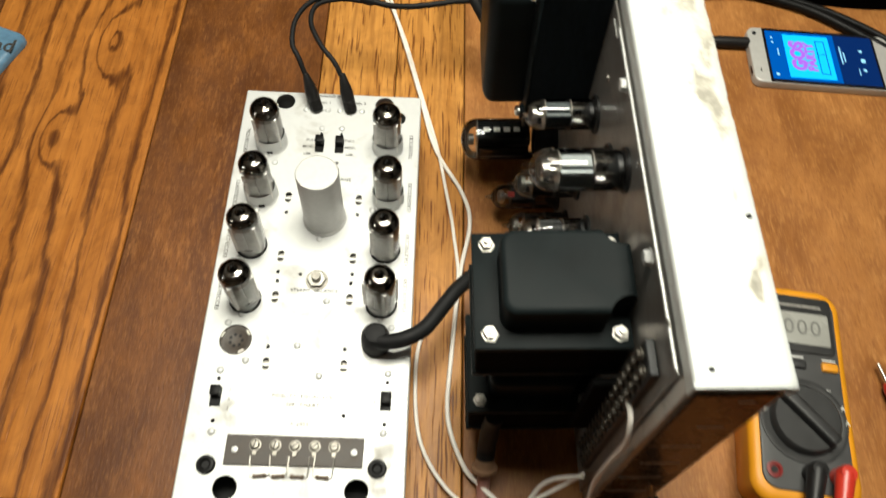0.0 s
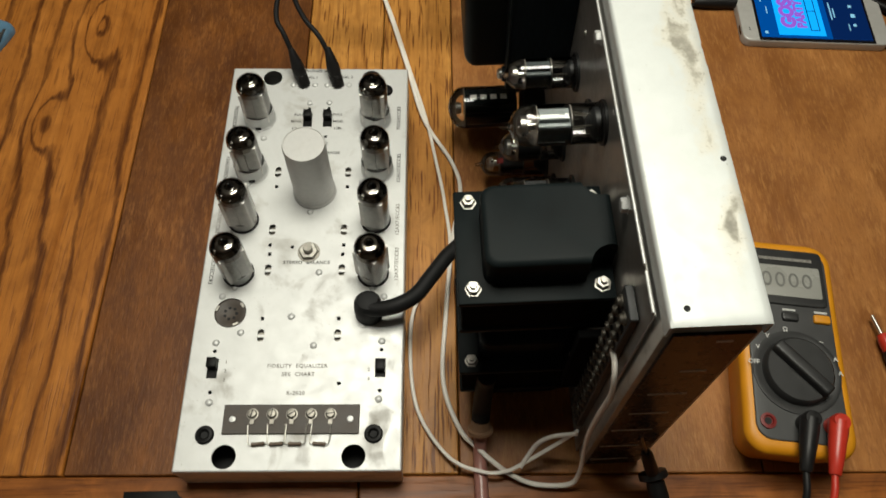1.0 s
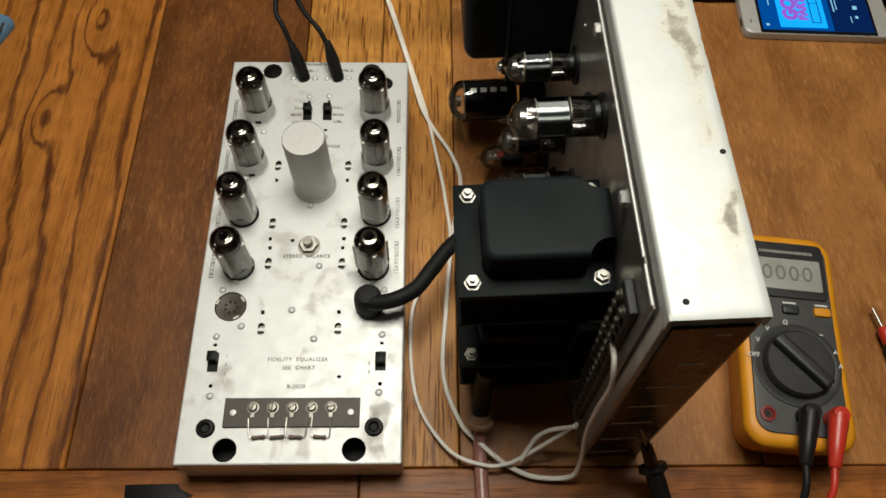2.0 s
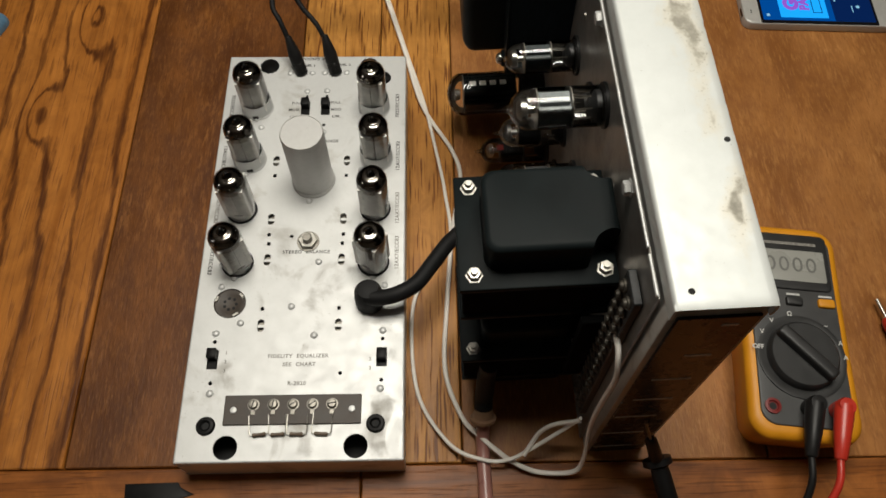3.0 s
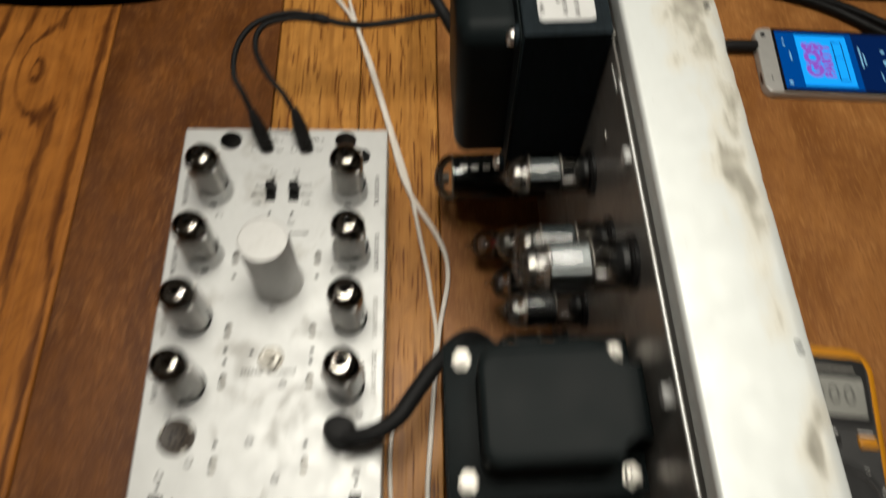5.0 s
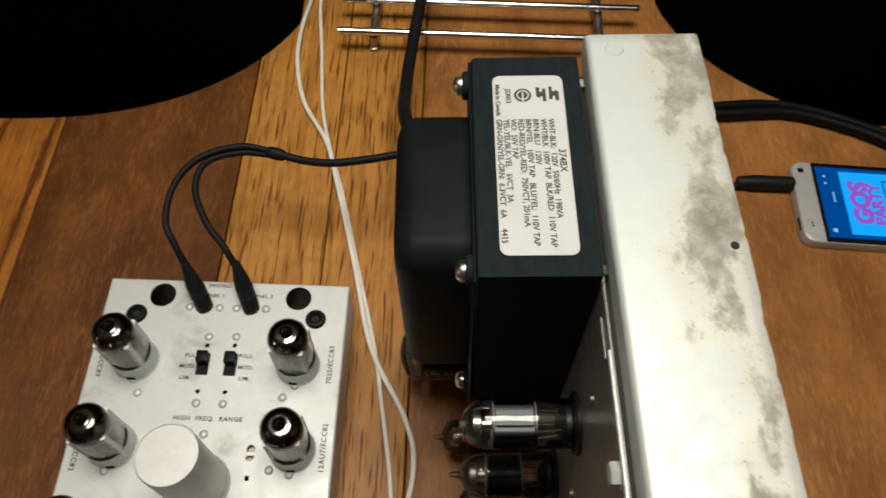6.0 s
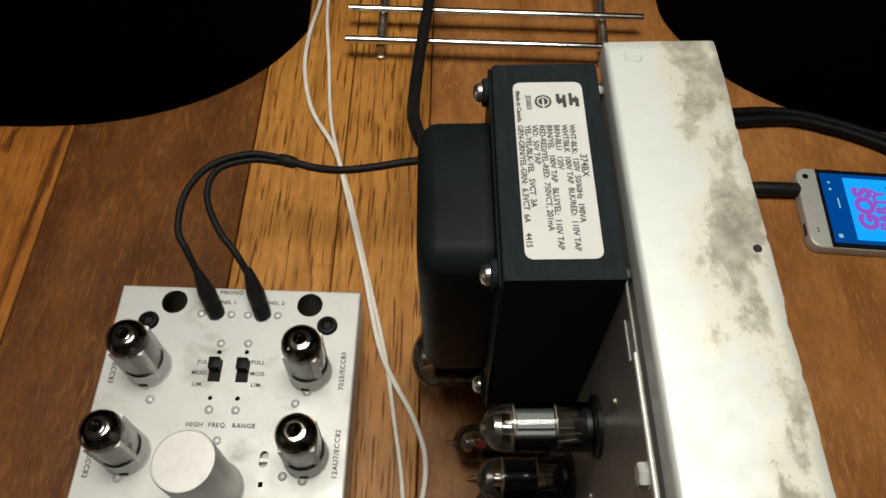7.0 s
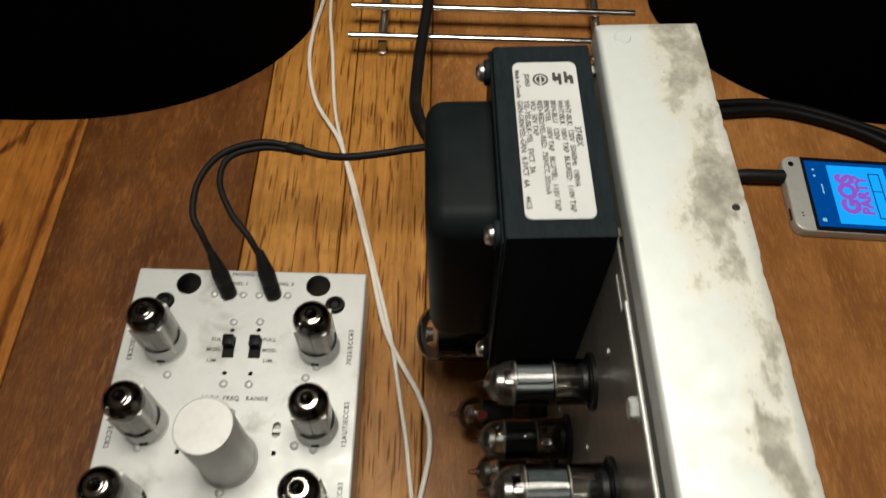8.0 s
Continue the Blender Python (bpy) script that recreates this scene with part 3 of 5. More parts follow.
# filter capacitor can
can = part("capacitor_can", lathe([(0.0164, 0), (0.0164, 0.0022), (0.0152, 0.003), (0.0152, 0.0602), (0.0147, 0.0614), (0.0142, 0.0614), (0.0140, 0.0608), (0.0, 0.0608)], None, 56, False), CAN, pre, "bare aluminium capacitor can")
can.matrix_basis = pose(0.0762, 0.2105, Z)

# balance control: nut and shaft
pot = part("balance_control", lathe([(0.0082, 0.0), (0.0082, 0.0007), (0.0, 0.0007)], None, 28, False), DULL, pre, "slotted shaft with hex nut")
pot.matrix_basis = pose(0.0755, 0.1575, Z)
part("hex_nut", lathe([(0.0072, 0.0008), (0.0072, 0.0026), (0.0064, 0.0033), (0.0, 0.0033)], None, 6, False), ZINC, pot, smooth=False)
part("shaft", lathe([(0.0034, 0.003), (0.0034, 0.0075), (0.0030, 0.0082), (0.0, 0.0082)], None, 18, False), DULL, pot)

# terminal strip with five screws and small resistors
strip = part("terminal_strip", box((0.029, 0.0238, Z), (0.118, 0.0432, Z + 0.0018), 0.0003, 1), BAKELITE, pre, "brown fibre terminal strip")
for x in (0.0352, 0.112):
    r = part("rivet", lathe([(0.0022, 0), (0.0020, 0.0007), (0.0, 0.0011)], None, 14, False), ALU, strip)
    r.matrix_basis = pose(x, 0.0333, Z + 0.0018)
for k, x in enumerate((0.0480, 0.0609, 0.0737, 0.0863, 0.0990)):
    sc = part("screw", lathe([(0.0039, 0.0), (0.0039, 0.0007), (0.0031, 0.0008), (0.0031, 0.0018), (0.0024, 0.0028), (0.0, 0.0031)], None, 20, False), DULL, strip, "slotted zinc screw")
    sc.matrix_basis = pose(x, 0.0365, Z + 0.0018)
    slot = part("slot", box((-0.0026, -0.0003, 0.0029), (0.0026, 0.0003, 0.00325)), HOLE, sc, smooth=False)
    slot.matrix_basis = pose(0, 0, 0, 0, 0, (75, 80, 35, 35, 10)[k])
    tag = part("solder_lug", box((-0.0014, -0.0066, 0.0), (0.0014, -0.003, 0.0006), 0.0002, 1), DULL, sc)
for x0, x1 in ((0.0470, 0.0595), (0.0595, 0.0705), (0.0705, 0.0835), (0.0865, 0.0990)):
    xm = (x0 + x1) / 2
    res = part("resistor", lathe([(0.0005, -0.0044), (0.0012, -0.0040), (0.0014, -0.003), (0.0011, -0.002), (0.0011, 0.002), (0.0014, 0.003), (0.0012, 0.0040), (0.0005, 0.0044)], pose(0, 0, 0, 0, 90, 0), 12), RESIST, pre, "small brown resistor on wire leads")
    res.matrix_basis = pose(xm, 0.0172, Z + 0.002, 0, 0, random.uniform(-8, 8))
    for side, end in ((-1, x0), (1, x1)):
        part("lead", cord([(side * 0.0042, 0, 0), (side * (abs(end - xm) - 0.0004), 0.0005, 0.0003), (end - xm, 0.004, 0.0006), (end - xm, 0.0125, 0.0008)], 0.00035, 6, 5), ZINC, res)

# printed lettering
up = pose(0, 0, Z + 0.0001)
for body, x, y, size, rz, mat in (
    ("FULL", 0.0583, 0.2835, 0.0033, 0, INK), ("MOD.", 0.0568, 0.2768, 0.0033, 0, INK), ("LIM.", 0.0568, 0.2698, 0.0033, 0, INK),
    ("FULL", 0.0895, 0.2840, 0.0033, 0, INK), ("MOD.", 0.0905, 0.2770, 0.0033, 0, INK), ("LIM.", 0.0905, 0.2702, 0.0033, 0, INK),
    ("PHONO INPUT", 0.0735, 0.3292, 0.0036, 0, INK), ("CHANNEL 1", 0.0610, 0.3225, 0.0033, 0, INK), ("CHANNEL 2", 0.0900, 0.3230, 0.0033, 0, INK),
    ("HIGH  FREQ.  RANGE", 0.0740, 0.2462, 0.0036, 0, INK), ("STEREO  BALANCE", 0.0745, 0.1490, 0.0036, 0, INK),
    ("FIDELITY  EQUALIZER", 0.0742, 0.0702, 0.0037, 0, FADED), ("SEE  CHART", 0.0752, 0.0643, 0.0037, 0, FADED), ("R-2020", 0.0745, 0.0512, 0.0037, 0, FADED),
    ("1", 0.0258, 0.0730, 0.0034, 0, FADED), ("2", 0.0258, 0.0668, 0.0034, 0, FADED), ("3", 0.0258, 0.0604, 0.0034, 0, FADED),
    ("2", 0.1228, 0.0675, 0.0034, 0, FADED), ("3", 0.1228, 0.0612, 0.0034, 0, FADED),
    ("7025/ECC83", 0.1392, 0.2805, 0.0040, 90, INK), ("12AU7/ECC82", 0.1400, 0.2320, 0.0040, 90, INK), ("12AX7/ECC83", 0.1400, 0.1855, 0.0040, 90, FADED), ("12AX7/ECC83", 0.1400, 0.1480, 0.0040, 90, FADED),
    ("7025/ECC83", 0.0070, 0.2805, 0.0040, -90, INK), ("12AU7/ECC82", 0.0062, 0.2290, 0.0040, -90, INK), ("12AX7/ECC83", 0.0062, 0.1870, 0.0040, -90, FADED), ("12AX7/ECC83", 0.0068, 0.1450, 0.0040, -90, INK),
):
    lettering(body, size, up @ pose(x, y, 0, 0, 0, rz), mat, pre, "CENTER", 0.00008, 1.15)


# ---- tubes ----
def small_tube(height=0.052, shielded=False, label=""):
    """A nine-pin miniature tube standing on z, with a silvered dome."""
    tube = empty("vacuum_tube", None, label, "vacuum tube", "tubes on the preamplifier")
    r = 0.0109
    top = height - 0.004
    arc = (8, 18, 30, 42, 54, 63)
    nipple = [(0.0050, -0.0007), (0.0040, -0.0008), (0.0032, -0.0005), (0.0025, 0.0003), (0.0019, 0.0014), (0.0014, 0.0026), (0.0008, 0.0036), (0.0, 0.0040)]
    prof = [(r * 0.96, 0.0), (r, 0.002), (r, top - 0.009)]
    prof += [(r * math.cos(radians(a)) ** 0.72, top - 0.009 + 0.009 * math.sin(radians(a)) ** 0.85) for a in arc]
    prof += [(x, top + z) for x, z in nipple]
    part("glass", lathe(prof, None, 40, False), GLASS, tube)
    ri = r - 0.0006
    g = [(ri, top - 0.0066)] + [(ri * math.cos(radians(a)) ** 0.72, top - 0.0096 + 0.009 * math.sin(radians(a)) ** 0.85) for a in arc[1:]] + [(x * 0.93, top + z - 0.0006) for x, z in nipple[:5]]
    part("getter", lathe(g, None, 40, False), GETTER, tube, "silver-black getter mirror")
    part("getter_fringe", lathe([(ri + 0.0001, top - 0.0122), (ri + 0.0001, top - 0.0066)], None, 40, False), FRINGE, tube, "brown edge of the getter mirror")
    part("exhaust_tip", lathe([(0.0021, top + 0.0002), (0.0015, top + 0.0014), (0.0010, top + 0.0026), (0.0, top + 0.0032)], None, 20, False), PLASTIC, tube, "dark sealed glass tip")
    for sx in (-1, 1):
        part("anode", prism(outline(0.0093, 0.0170, 0.0007, 3), 0.006, top - 0.0095, 0, pose(sx * 0.0047, 0, 0)), PLATES, tube, "silvery anode")
    for z in (0.0072, top - 0.0092):
        part("mica_disc", lathe([(0.0092, z), (0.0092, z + 0.0005)], None, 24), MICA, tube)
    part("pin_base", lathe([(0.0096, 0.0002), (0.0096, 0.0035), (0.004, 0.0055), (0.0, 0.0055)], None, 24, False), PLATES, tube)
    if shielded:
        part("shield_base", lathe([(0.0127, 0.0), (0.0127, 0.0010), (0.0121, 0.0014), (0.0121, 0.0125), (0.0118, 0.0130), (0.0113, 0.0125), (0.0113, 0.0008)], None, 36, False), ALU, tube, "nickel shield base")
        part("slot", box((-0.0022, -0.0125, 0.0012), (0.0022, -0.0116, 0.0040)), HOLE, tube, smooth=False)
    else:
        part("collar", lathe([(0.0114, 0.0), (0.0114, 0.0014), (0.0106, 0.0018)], None, 32, False), PLASTIC, tube)
    return tube


first = small_tube(0.0520, True, "miniature glass tube with silvered dome in a nickel shield base")
first.matrix_basis = pose(0.0275, 0.2795, Z)
for x, y, rz in ((0.0262, 0.2295, 8), (0.1205, 0.2795, -6), (0.1235, 0.2305, 3)):
    copy_thing(first, pose(x, y, Z, 0, 0, rz))
second = small_tube(0.0520, False, "miniature glass tube with silvered dome and bare base")
second.matrix_basis = pose(0.0248, 0.1842, Z)
for x, y, rz in ((0.0262, 0.1405, 35), (0.1236, 0.1847, 80), (0.1233, 0.1402, 150)):
    copy_thing(second, pose(x, y, Z, 0, 0, rz))

# ---- the power amplifier, standing on its side ----
AMP = pose(0.2684, 0.0116, 0.0) @ pose(0, 0, 0, 0, 0, 1.5) @ pose(0, 0, 0, 0, -2.5, 0)
AW, AL, AH = 0.0402, 0.3085, 0.2580
amp = empty("power_amplifier", AMP, "old tube power amplifier standing on its side with black transformers", "amplifier")
part("chassis", box((0, 0, 0.0), (AW, AL, AH - 0.0066), 0.0012, 2), LIT_STEEL, amp, "dull steel chassis")


def folded_cover(x0, x1, y0, y1, top, drop=0.0105, thick=0.0012, steps=120):
    """A sheet folded over the chassis; its outer edge is uneven and nicked towards the far end."""
    bend = [(x0, top - drop)] + [(x0 + 0.0022 - 0.0022 * math.cos(radians(a)), top - 0.0022 + 0.0022 * math.sin(radians(a))) for a in range(0, 91, 18)]
    outer = bend + [(x1 - 0.0042, top), (x1 - 0.0012, top), (x1 - 0.0003, top - 0.0004), (x1, top - 0.0013), (x1, top - drop)]
    inner = [(x1 - thick, top - drop), (x1 - thick, top - thick - 0.0004), (x1 - 0.0042, top - thick - 0.0004), (x0 + thick, top - thick - 0.0004), (x0 + thick, top - drop)]
    rng = random.Random(11)
    wobble = [rng.uniform(-1, 1) for _ in range(steps + 1)]
    bm, rings = bmesh.new(), []
    for k in range(steps + 1):
        y = y0 + (y1 - y0) * k / steps
        far = min(1.0, max(0.0, (y - 0.05) / 0.08))
        nick = 0.00018 * wobble[k] + 0.00022 * wobble[(k // 5) % steps] + 0.00010 * math.sin(y * 90)
        if k % 17 == 3 or k % 23 == 8:
            nick -= 0.0004
        end = 0.0008 if k in (0, steps) else 0.0
        ring = []
        for x, z in outer + inner:
            worn = nick * far if x > x1 - 0.003 else 0.0
            ring.append(bm.verts.new((x + worn, y, z - (end if z > top - 0.0005 else 0.0) - (0.0003 * far * (1 + wobble[k]) if x > x1 - 0.003 and z > top - 0.003 else 0.0))))
        rings.append(ring)
    n = len(outer) + len(inner)
    for p, q in zip(rings, rings[1:]):
        for k in range(n):
            bm.faces.new((p[k], p[(k + 1) % n], q[(k + 1) % n], q[k]))
    bm.faces.new(rings[0])
    bm.faces.new(rings[-1])
    return bm


cover = part("cover", folded_cover(-0.0010, AW - 0.0008, -0.0022, AL + 0.0040, AH), COVER, amp, "stained bare aluminium side", angle=30)
for x, y in ((0.0353, 0.0743), (0.0351, 0.2245), (0.0067, 0.0052)):
    part("screw_hole", lathe([(0.0014, 0.0), (0.0013, 0.00025), (0.0010, 0.0001), (0.0, 0.0001)], pose(x, y, AH), 18, False), HOLE, cover, "small dark screw hole")
part("rivet", lathe([(0.0034, 0.0), (0.0030, 0.0003), (0.0015, 0.0002), (0.0, 0.0004)], pose(0.0085, 0.3045, AH), 20, False), COVER, cover, "flattened rivet")
part("top_plate", box((-0.0030, 0.0075, 0.006), (-0.0017, AL - 0.006, AH - 0.0125), 0.0004, 1), STEEL, amp, "dark satin steel plate that carries the tubes")
part("cutout_edge", box((-0.0036, 0.1960, 0.2388), (-0.0031, 0.2095, 0.2408), 0.0002, 1), ALU, amp, "bright edge of a cut-out")
for y0, y1 in ((0.0305, 0.1960), (0.0085, 0.0275)):
    part("plate_lip", box((-0.0040, y0, 0.2456), (-0.0029, y1, 0.2476), 0.0003, 1), ALU, amp, "bright folded edge of the plate")


def bolt(parent, m, r=0.0042, shank=0.0, mat=None):
    b = part("bolt", lathe([(r * 1.25, 0.0), (r * 1.25, 0.0006), (r, 0.0007), (r, 0.0030), (r * 0.9, 0.0036), (r * 0.5, 0.0037)] + ([(r * 0.5, 0.0036 + shank), (0, 0.0036 + shank)] if shank else [(0, 0.0037)]), None, 6, False), mat or ZINC, parent, "bright hex bolt", smooth=False)
    b.matrix_basis = m
    return b


for y, z in ((0.1615, 0.2452), (0.0655, 0.2400), (0.2840, 0.244)):
    bolt(amp, pose(-0.0030, y, z - 0.003, 0, -90, 0), 0.0036, 0.0, ALU)
for y, z in ((0.193, 0.212), (0.176, 0.150), (0.236, 0.128), (0.215, 0.085), (0.168, 0.085)):
    b = part("screw", lathe([(0.0022, 0), (0.0019, 0.0009), (0, 0.0013)], None, 14, False), ZINC, amp)
    b.matrix_basis = pose(-0.0030, y, z, 0, -90, 0)

# near end: pale strips on the end face paint the glints of pressed slots
for z, x0, x1 in ((0.2373, 0.0230, 0.0297), (0.2002, 0.0173, 0.0293), (0.1655, 0.0102, 0.0293), (0.1305, 0.0078, 0.0288), (0.0955, 0.0045, 0.0280), (0.0565, 0.0040, 0.0285), (0.0200, 0.0035, 0.0286)):
    part("slot_rim", box((x0, -0.0016, z - 0.0009), (x1, -0.0013, z + 0.0009)), ALU, amp, "pale strip standing in for the glint on a pressed slot", smooth=False)
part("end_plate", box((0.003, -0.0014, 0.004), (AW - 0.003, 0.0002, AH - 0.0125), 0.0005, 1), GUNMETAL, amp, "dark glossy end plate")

# screw terminals along the near edge of the plate
term = part("terminal_block", box((-0.0075, 0.0145, 0.045), (-0.0031, 0.0320, 0.224), 0.0006, 1), DARKPLATE, amp, "brown terminal strip with dark screws")
scr = part("screw", lathe([(0.0034, 0), (0.0034, 0.001), (0.0026, 0.0012), (0.0022, 0.0026), (0, 0.0030)], None, 14, False), TARNISH, term, "tarnished terminal screw")
scr.matrix_basis = pose(-0.0075, 0.0190, 0.056, 0, -90, 0)
for k in range(17):
    for y in (0.0190, 0.0275):
        if k or y > 0.02:
            twin(scr, pose(-0.0075, y, 0.056 + k * 0.0100, 0, -90, 0))
part("bracket", box((-0.020, 0.030, 0.085), (-0.0031, 0.0345, 0.165), 0.0006, 1), SOOT, amp)


def output_transformer(z, deep=0.0215, metal=None):
    t = part("output_transformer", box((-0.080, 0.040, z - 0.034), (-0.0045, 0.1020, z - 0.0042), 0.0006, 1), SOOT, amp, "black output transformer with bell covers")
    part("top_flange", box((-0.0815, 0.0385, z - 0.0040), (-0.0040, 0.1035, z), 0.0010, 2), BLACK, t)
    part("bottom_flange", box((-0.0815, 0.0385, z - 0.0385), (-0.0040, 0.1035, z - 0.0345), 0.0010, 2), BLACK, t)
    bell = prism(outline(0.0640, 0.0455, 0.007, 5), z - 0.0002, z + 0.0215, 0.0030, pose(-0.0366, 0.0708, 0), 4)
    b = part("bell_cover", bell, BLACK, t, "smooth black bell cover")
    tool = bmesh.new()
    for dy in (-0.0245, 0.0245):
        add_lathe(tool, [(0.0108, z - 0.01), (0.0108, z + 0.04)], pose(-0.0078, 0.0708 + dy, 0), 28)
    cut(b, tool)
    part("lower_bell", prism(outline(0.0575, 0.0440, 0.007, 5), 0.0, deep, 0.005, pose(-0.0390, 0.0705, z - 0.0387) @ pose(0, 0, 0, 180, 0, 0), 3), BLACK, t)
    for x in (-0.0738, -0.0103):
        for y in (0.0462, 0.0958):
            bolt(t, pose(x, y, z, 0, 0, 20 + 300 * x), 0.0035, 0.0022, metal)
    return t


output_transformer(0.1945)
output_transformer(0.0900, 0.0420, DULL)

# power transformer
pt = part("power_transformer", box((-0.0425, 0.2172, 0.1375), (-0.0042, 0.3068, 0.2512), 0.0005, 1), LAMS, amp, "large black power transformer with white label")
for k in range(25):
    x = -0.0415 + k * 0.00148
    part("lamination", box((x, 0.21712, 0.1374), (x + 0.00138, 0.30686, 0.25126)), LAMS, pt, smooth=False)
pbell = bmesh.new()
add_prism(pbell, outline(0.065, 0.099, 0.010, 6), 0.0, 0.0268, 0.0075, Matrix.Translation((-0.0432, 0.2618, 0.1905)) @ pose(0, 0, 0, 0, -90, 0) @ pose(0, 0, 0, 0, 0, 90), 5)
part("bell_cover", pbell, BLACK, pt, "smooth black bell cover")
part("flange", box((-0.0437, 0.2165, 0.1368), (-0.0425, 0.3074, 0.2490), 0.0004, 1), BLACK, pt)
for y, z in ((0.2235, 0.2435), (0.3005, 0.2435), (0.2235, 0.1450), (0.3005, 0.1450)):
    w = part("washer", lathe([(0.0052, 0.0), (0.0052, 0.0016), (0.0045, 0.0022), (0.0, 0.0022)], None, 24, False), LAMS, pt, "dark washer")
    w.matrix_basis = pose(-0.0437, y, z, 0, -90, 0)
    part("screw", lathe([(0.0036, 0.0020), (0.0036, 0.0036), (0.0029, 0.0048), (0.0016, 0.0054), (0.0, 0.0055)], None, 24, False), SHIELD, w, "bright round-headed screw")
    bolt(pt, pose(-0.0042, y, z, 0, 90, 0), 0.0028)
pt.matrix_basis = pose(0.0010, 0.0010, 0)
LABEL = Matrix.Translation((-0.0230, 0.2608, 0.2516))
lab = part("label", prism(outline(0.0246, 0.0732, 0.0028, 5), 0.0, 0.00025, 0, LABEL), PAPER, pt, "white printed specification label")


def on_label(u, v):
    return LABEL @ pose(-0.0123 + 0.0246 * u, 0.0366 - 0.0732 * v, 0.00032, 0, 0, -90)


for body, u, v, size in (
    ("374BX", 0.895, 0.445, 0.0034),
    ("WHT-BLK:  120V  50/60Hz  198VA", 0.785, 0.27, 0.00275), ("WHT/BLK  100V TAP  BLK/RED:  110V TAP", 0.680, 0.27, 0.00275), ("BRN-BLU   120V", 0.572, 0.27, 0.00275),
    ("BRN/YEL   100V TAP   BLU/YEL:  110V TAP", 0.468, 0.27, 0.00275), ("RED-RED/YEL-RED:  750VCT, 201mA", 0.366, 0.27, 0.00275), ("VIO:  50V TAP", 0.265, 0.27, 0.00275),
    ("YEL-YEL/BLK-YEL   5VCT  3A", 0.165, 0.27, 0.00275), ("GRN-GRN/YEL-GRN:  6.3VCT  6A     4415", 0.065, 0.27, 0.00275),
    ("Made in Canada", 0.065, 0.055, 0.0022), ("JS3053", 0.210, 0.085, 0.0024),
):
    lettering(body, size, on_label(u, v), INK, lab, "LEFT", 0.00006)
blk = [(-5.0, -3.2), (-3.6, -3.2), (-3.6, -1.0), (-2.6, -1.0), (-2.6, -2.6), (-1.3, -2.6), (-1.3, 3.6), (-2.3, 3.6), (-2.6, 3.2), (-2.6, 1.2), (-3.6, 1.2), (-3.6, 2.2), (-5.0, 0.9)]
blk = [(u + 0.7, d) for u, d in blk]
for turn in (1, -1):
    mk = part("mark", prism([(turn * 0.00092 * d, turn * 0.00092 * u) for u, d in blk], 0, 0.00012), INK, lab, "plain dark stepped mark", smooth=False)
    mk.matrix_basis = on_label(0.77, 0.118)
disc = part("mark", lathe([(0.0030, 0), (0.0030, 0.0001), (0, 0.0001)], None, 28, False), INK, lab, "dark round mark")
disc.matrix_basis = on_label(0.42, 0.125)
arc_mark = part("arc", lathe([(0.0022, 0.0001), (0.0022, 0.00016), (0.0017, 0.00016), (0.0017, 0.0001)], None, 28, False), PAPER, disc)
part("bar", box((-0.0011, -0.0003, 0.0001), (0.0030, 0.0003, 0.00016)), PAPER, disc, smooth=False)


def power_tube(length, r, group, label, red=False, plate=None):
    """A bare-glass tube lying along -x from its socket, built along z."""
    tube = empty("vacuum_tube", None, label, "vacuum tube", group)
    top = length - 0.005
    prof = [(r * 0.9, 0.0), (r, 0.003), (r, top - 0.010)]
    prof += [(r * math.cos(radians(a)), top - 0.010 + 0.010 * math.sin(radians(a))) for a in (15, 30, 45, 60, 74)]
    prof += [(0.0016, top + 0.0006), (0.0012, top + 0.003), (0.0005, top + 0.0048), (0, top + 0.005)]
    part("glass", lathe(prof, None, 36, False), GLASS, tube)
    part("anode", prism(outline(r * 1.15, r * 1.3, r * 0.22, 5), length * 0.34, length * 0.64, 0), plate or PLATES, tube, "grey anode box")
    for sx in (-1, 1):
        part("cooling_fin", box((sx * r * 0.70 - r * 0.12, -r * 0.30, length * 0.35), (sx * r * 0.70 + r * 0.12, r * 0.30, length * 0.63)), plate or PLATES, tube, smooth=False)
    for z in (0.325, 0.645):
        part("mica_disc", lathe([(r * 0.965, length * z), (r * 0.965, length * z + 0.0006)], None, 24), MICA, tube)
    part("getter_cup", lathe([(r * 0.20, length * 0.66), (r * 0.20, length * 0.73), (r * 0.52, length * 0.745), (r * 0.54, length * 0.80), (r * 0.36, length * 0.83), (0.0, length * 0.835)], None, 24, False), SHIELD, tube, "bright getter cup")
    rg = r - 0.0005
    g = [(rg * math.cos(radians(a)), top - 0.0104 + 0.010 * math.sin(radians(a))) for a in (58, 66, 74, 82)] + [(0, top - 0.0006)]
    part("getter", lathe(g, None, 32, False), GETTER, tube, "silver-black getter mirror")
    for k in range(5):
        a = k * math.pi / 2.5 + 0.4
        part("support_rod", rod((0.45 * r * math.cos(a), 0.45 * r * math.sin(a), 0.004), (0.62 * r * math.cos(a), 0.62 * r * math.sin(a), length * 0.33), 0.0004, 6), TARNISH, tube)
    if red:
        part("printed_mark", box((-0.0022, r + 0.00005, length * 0.61), (0.0022, r + 0.0003, length * 0.70)), REDPRINT, tube, "red printed mark", smooth=False)
    part("pin_base", lathe([(r * 0.80, 0.003), (r * 0.78, length * 0.10), (r * 0.30, length * 0.17), (0.0, length * 0.18)], None, 24, False), DARKPLATE, tube, "dark glass button base")
    part("base", lathe([(r * 1.01, 0), (r * 1.01, 0.0022), (r * 0.86, 0.003)], None, 28, False), PLASTIC, tube)
    return tube


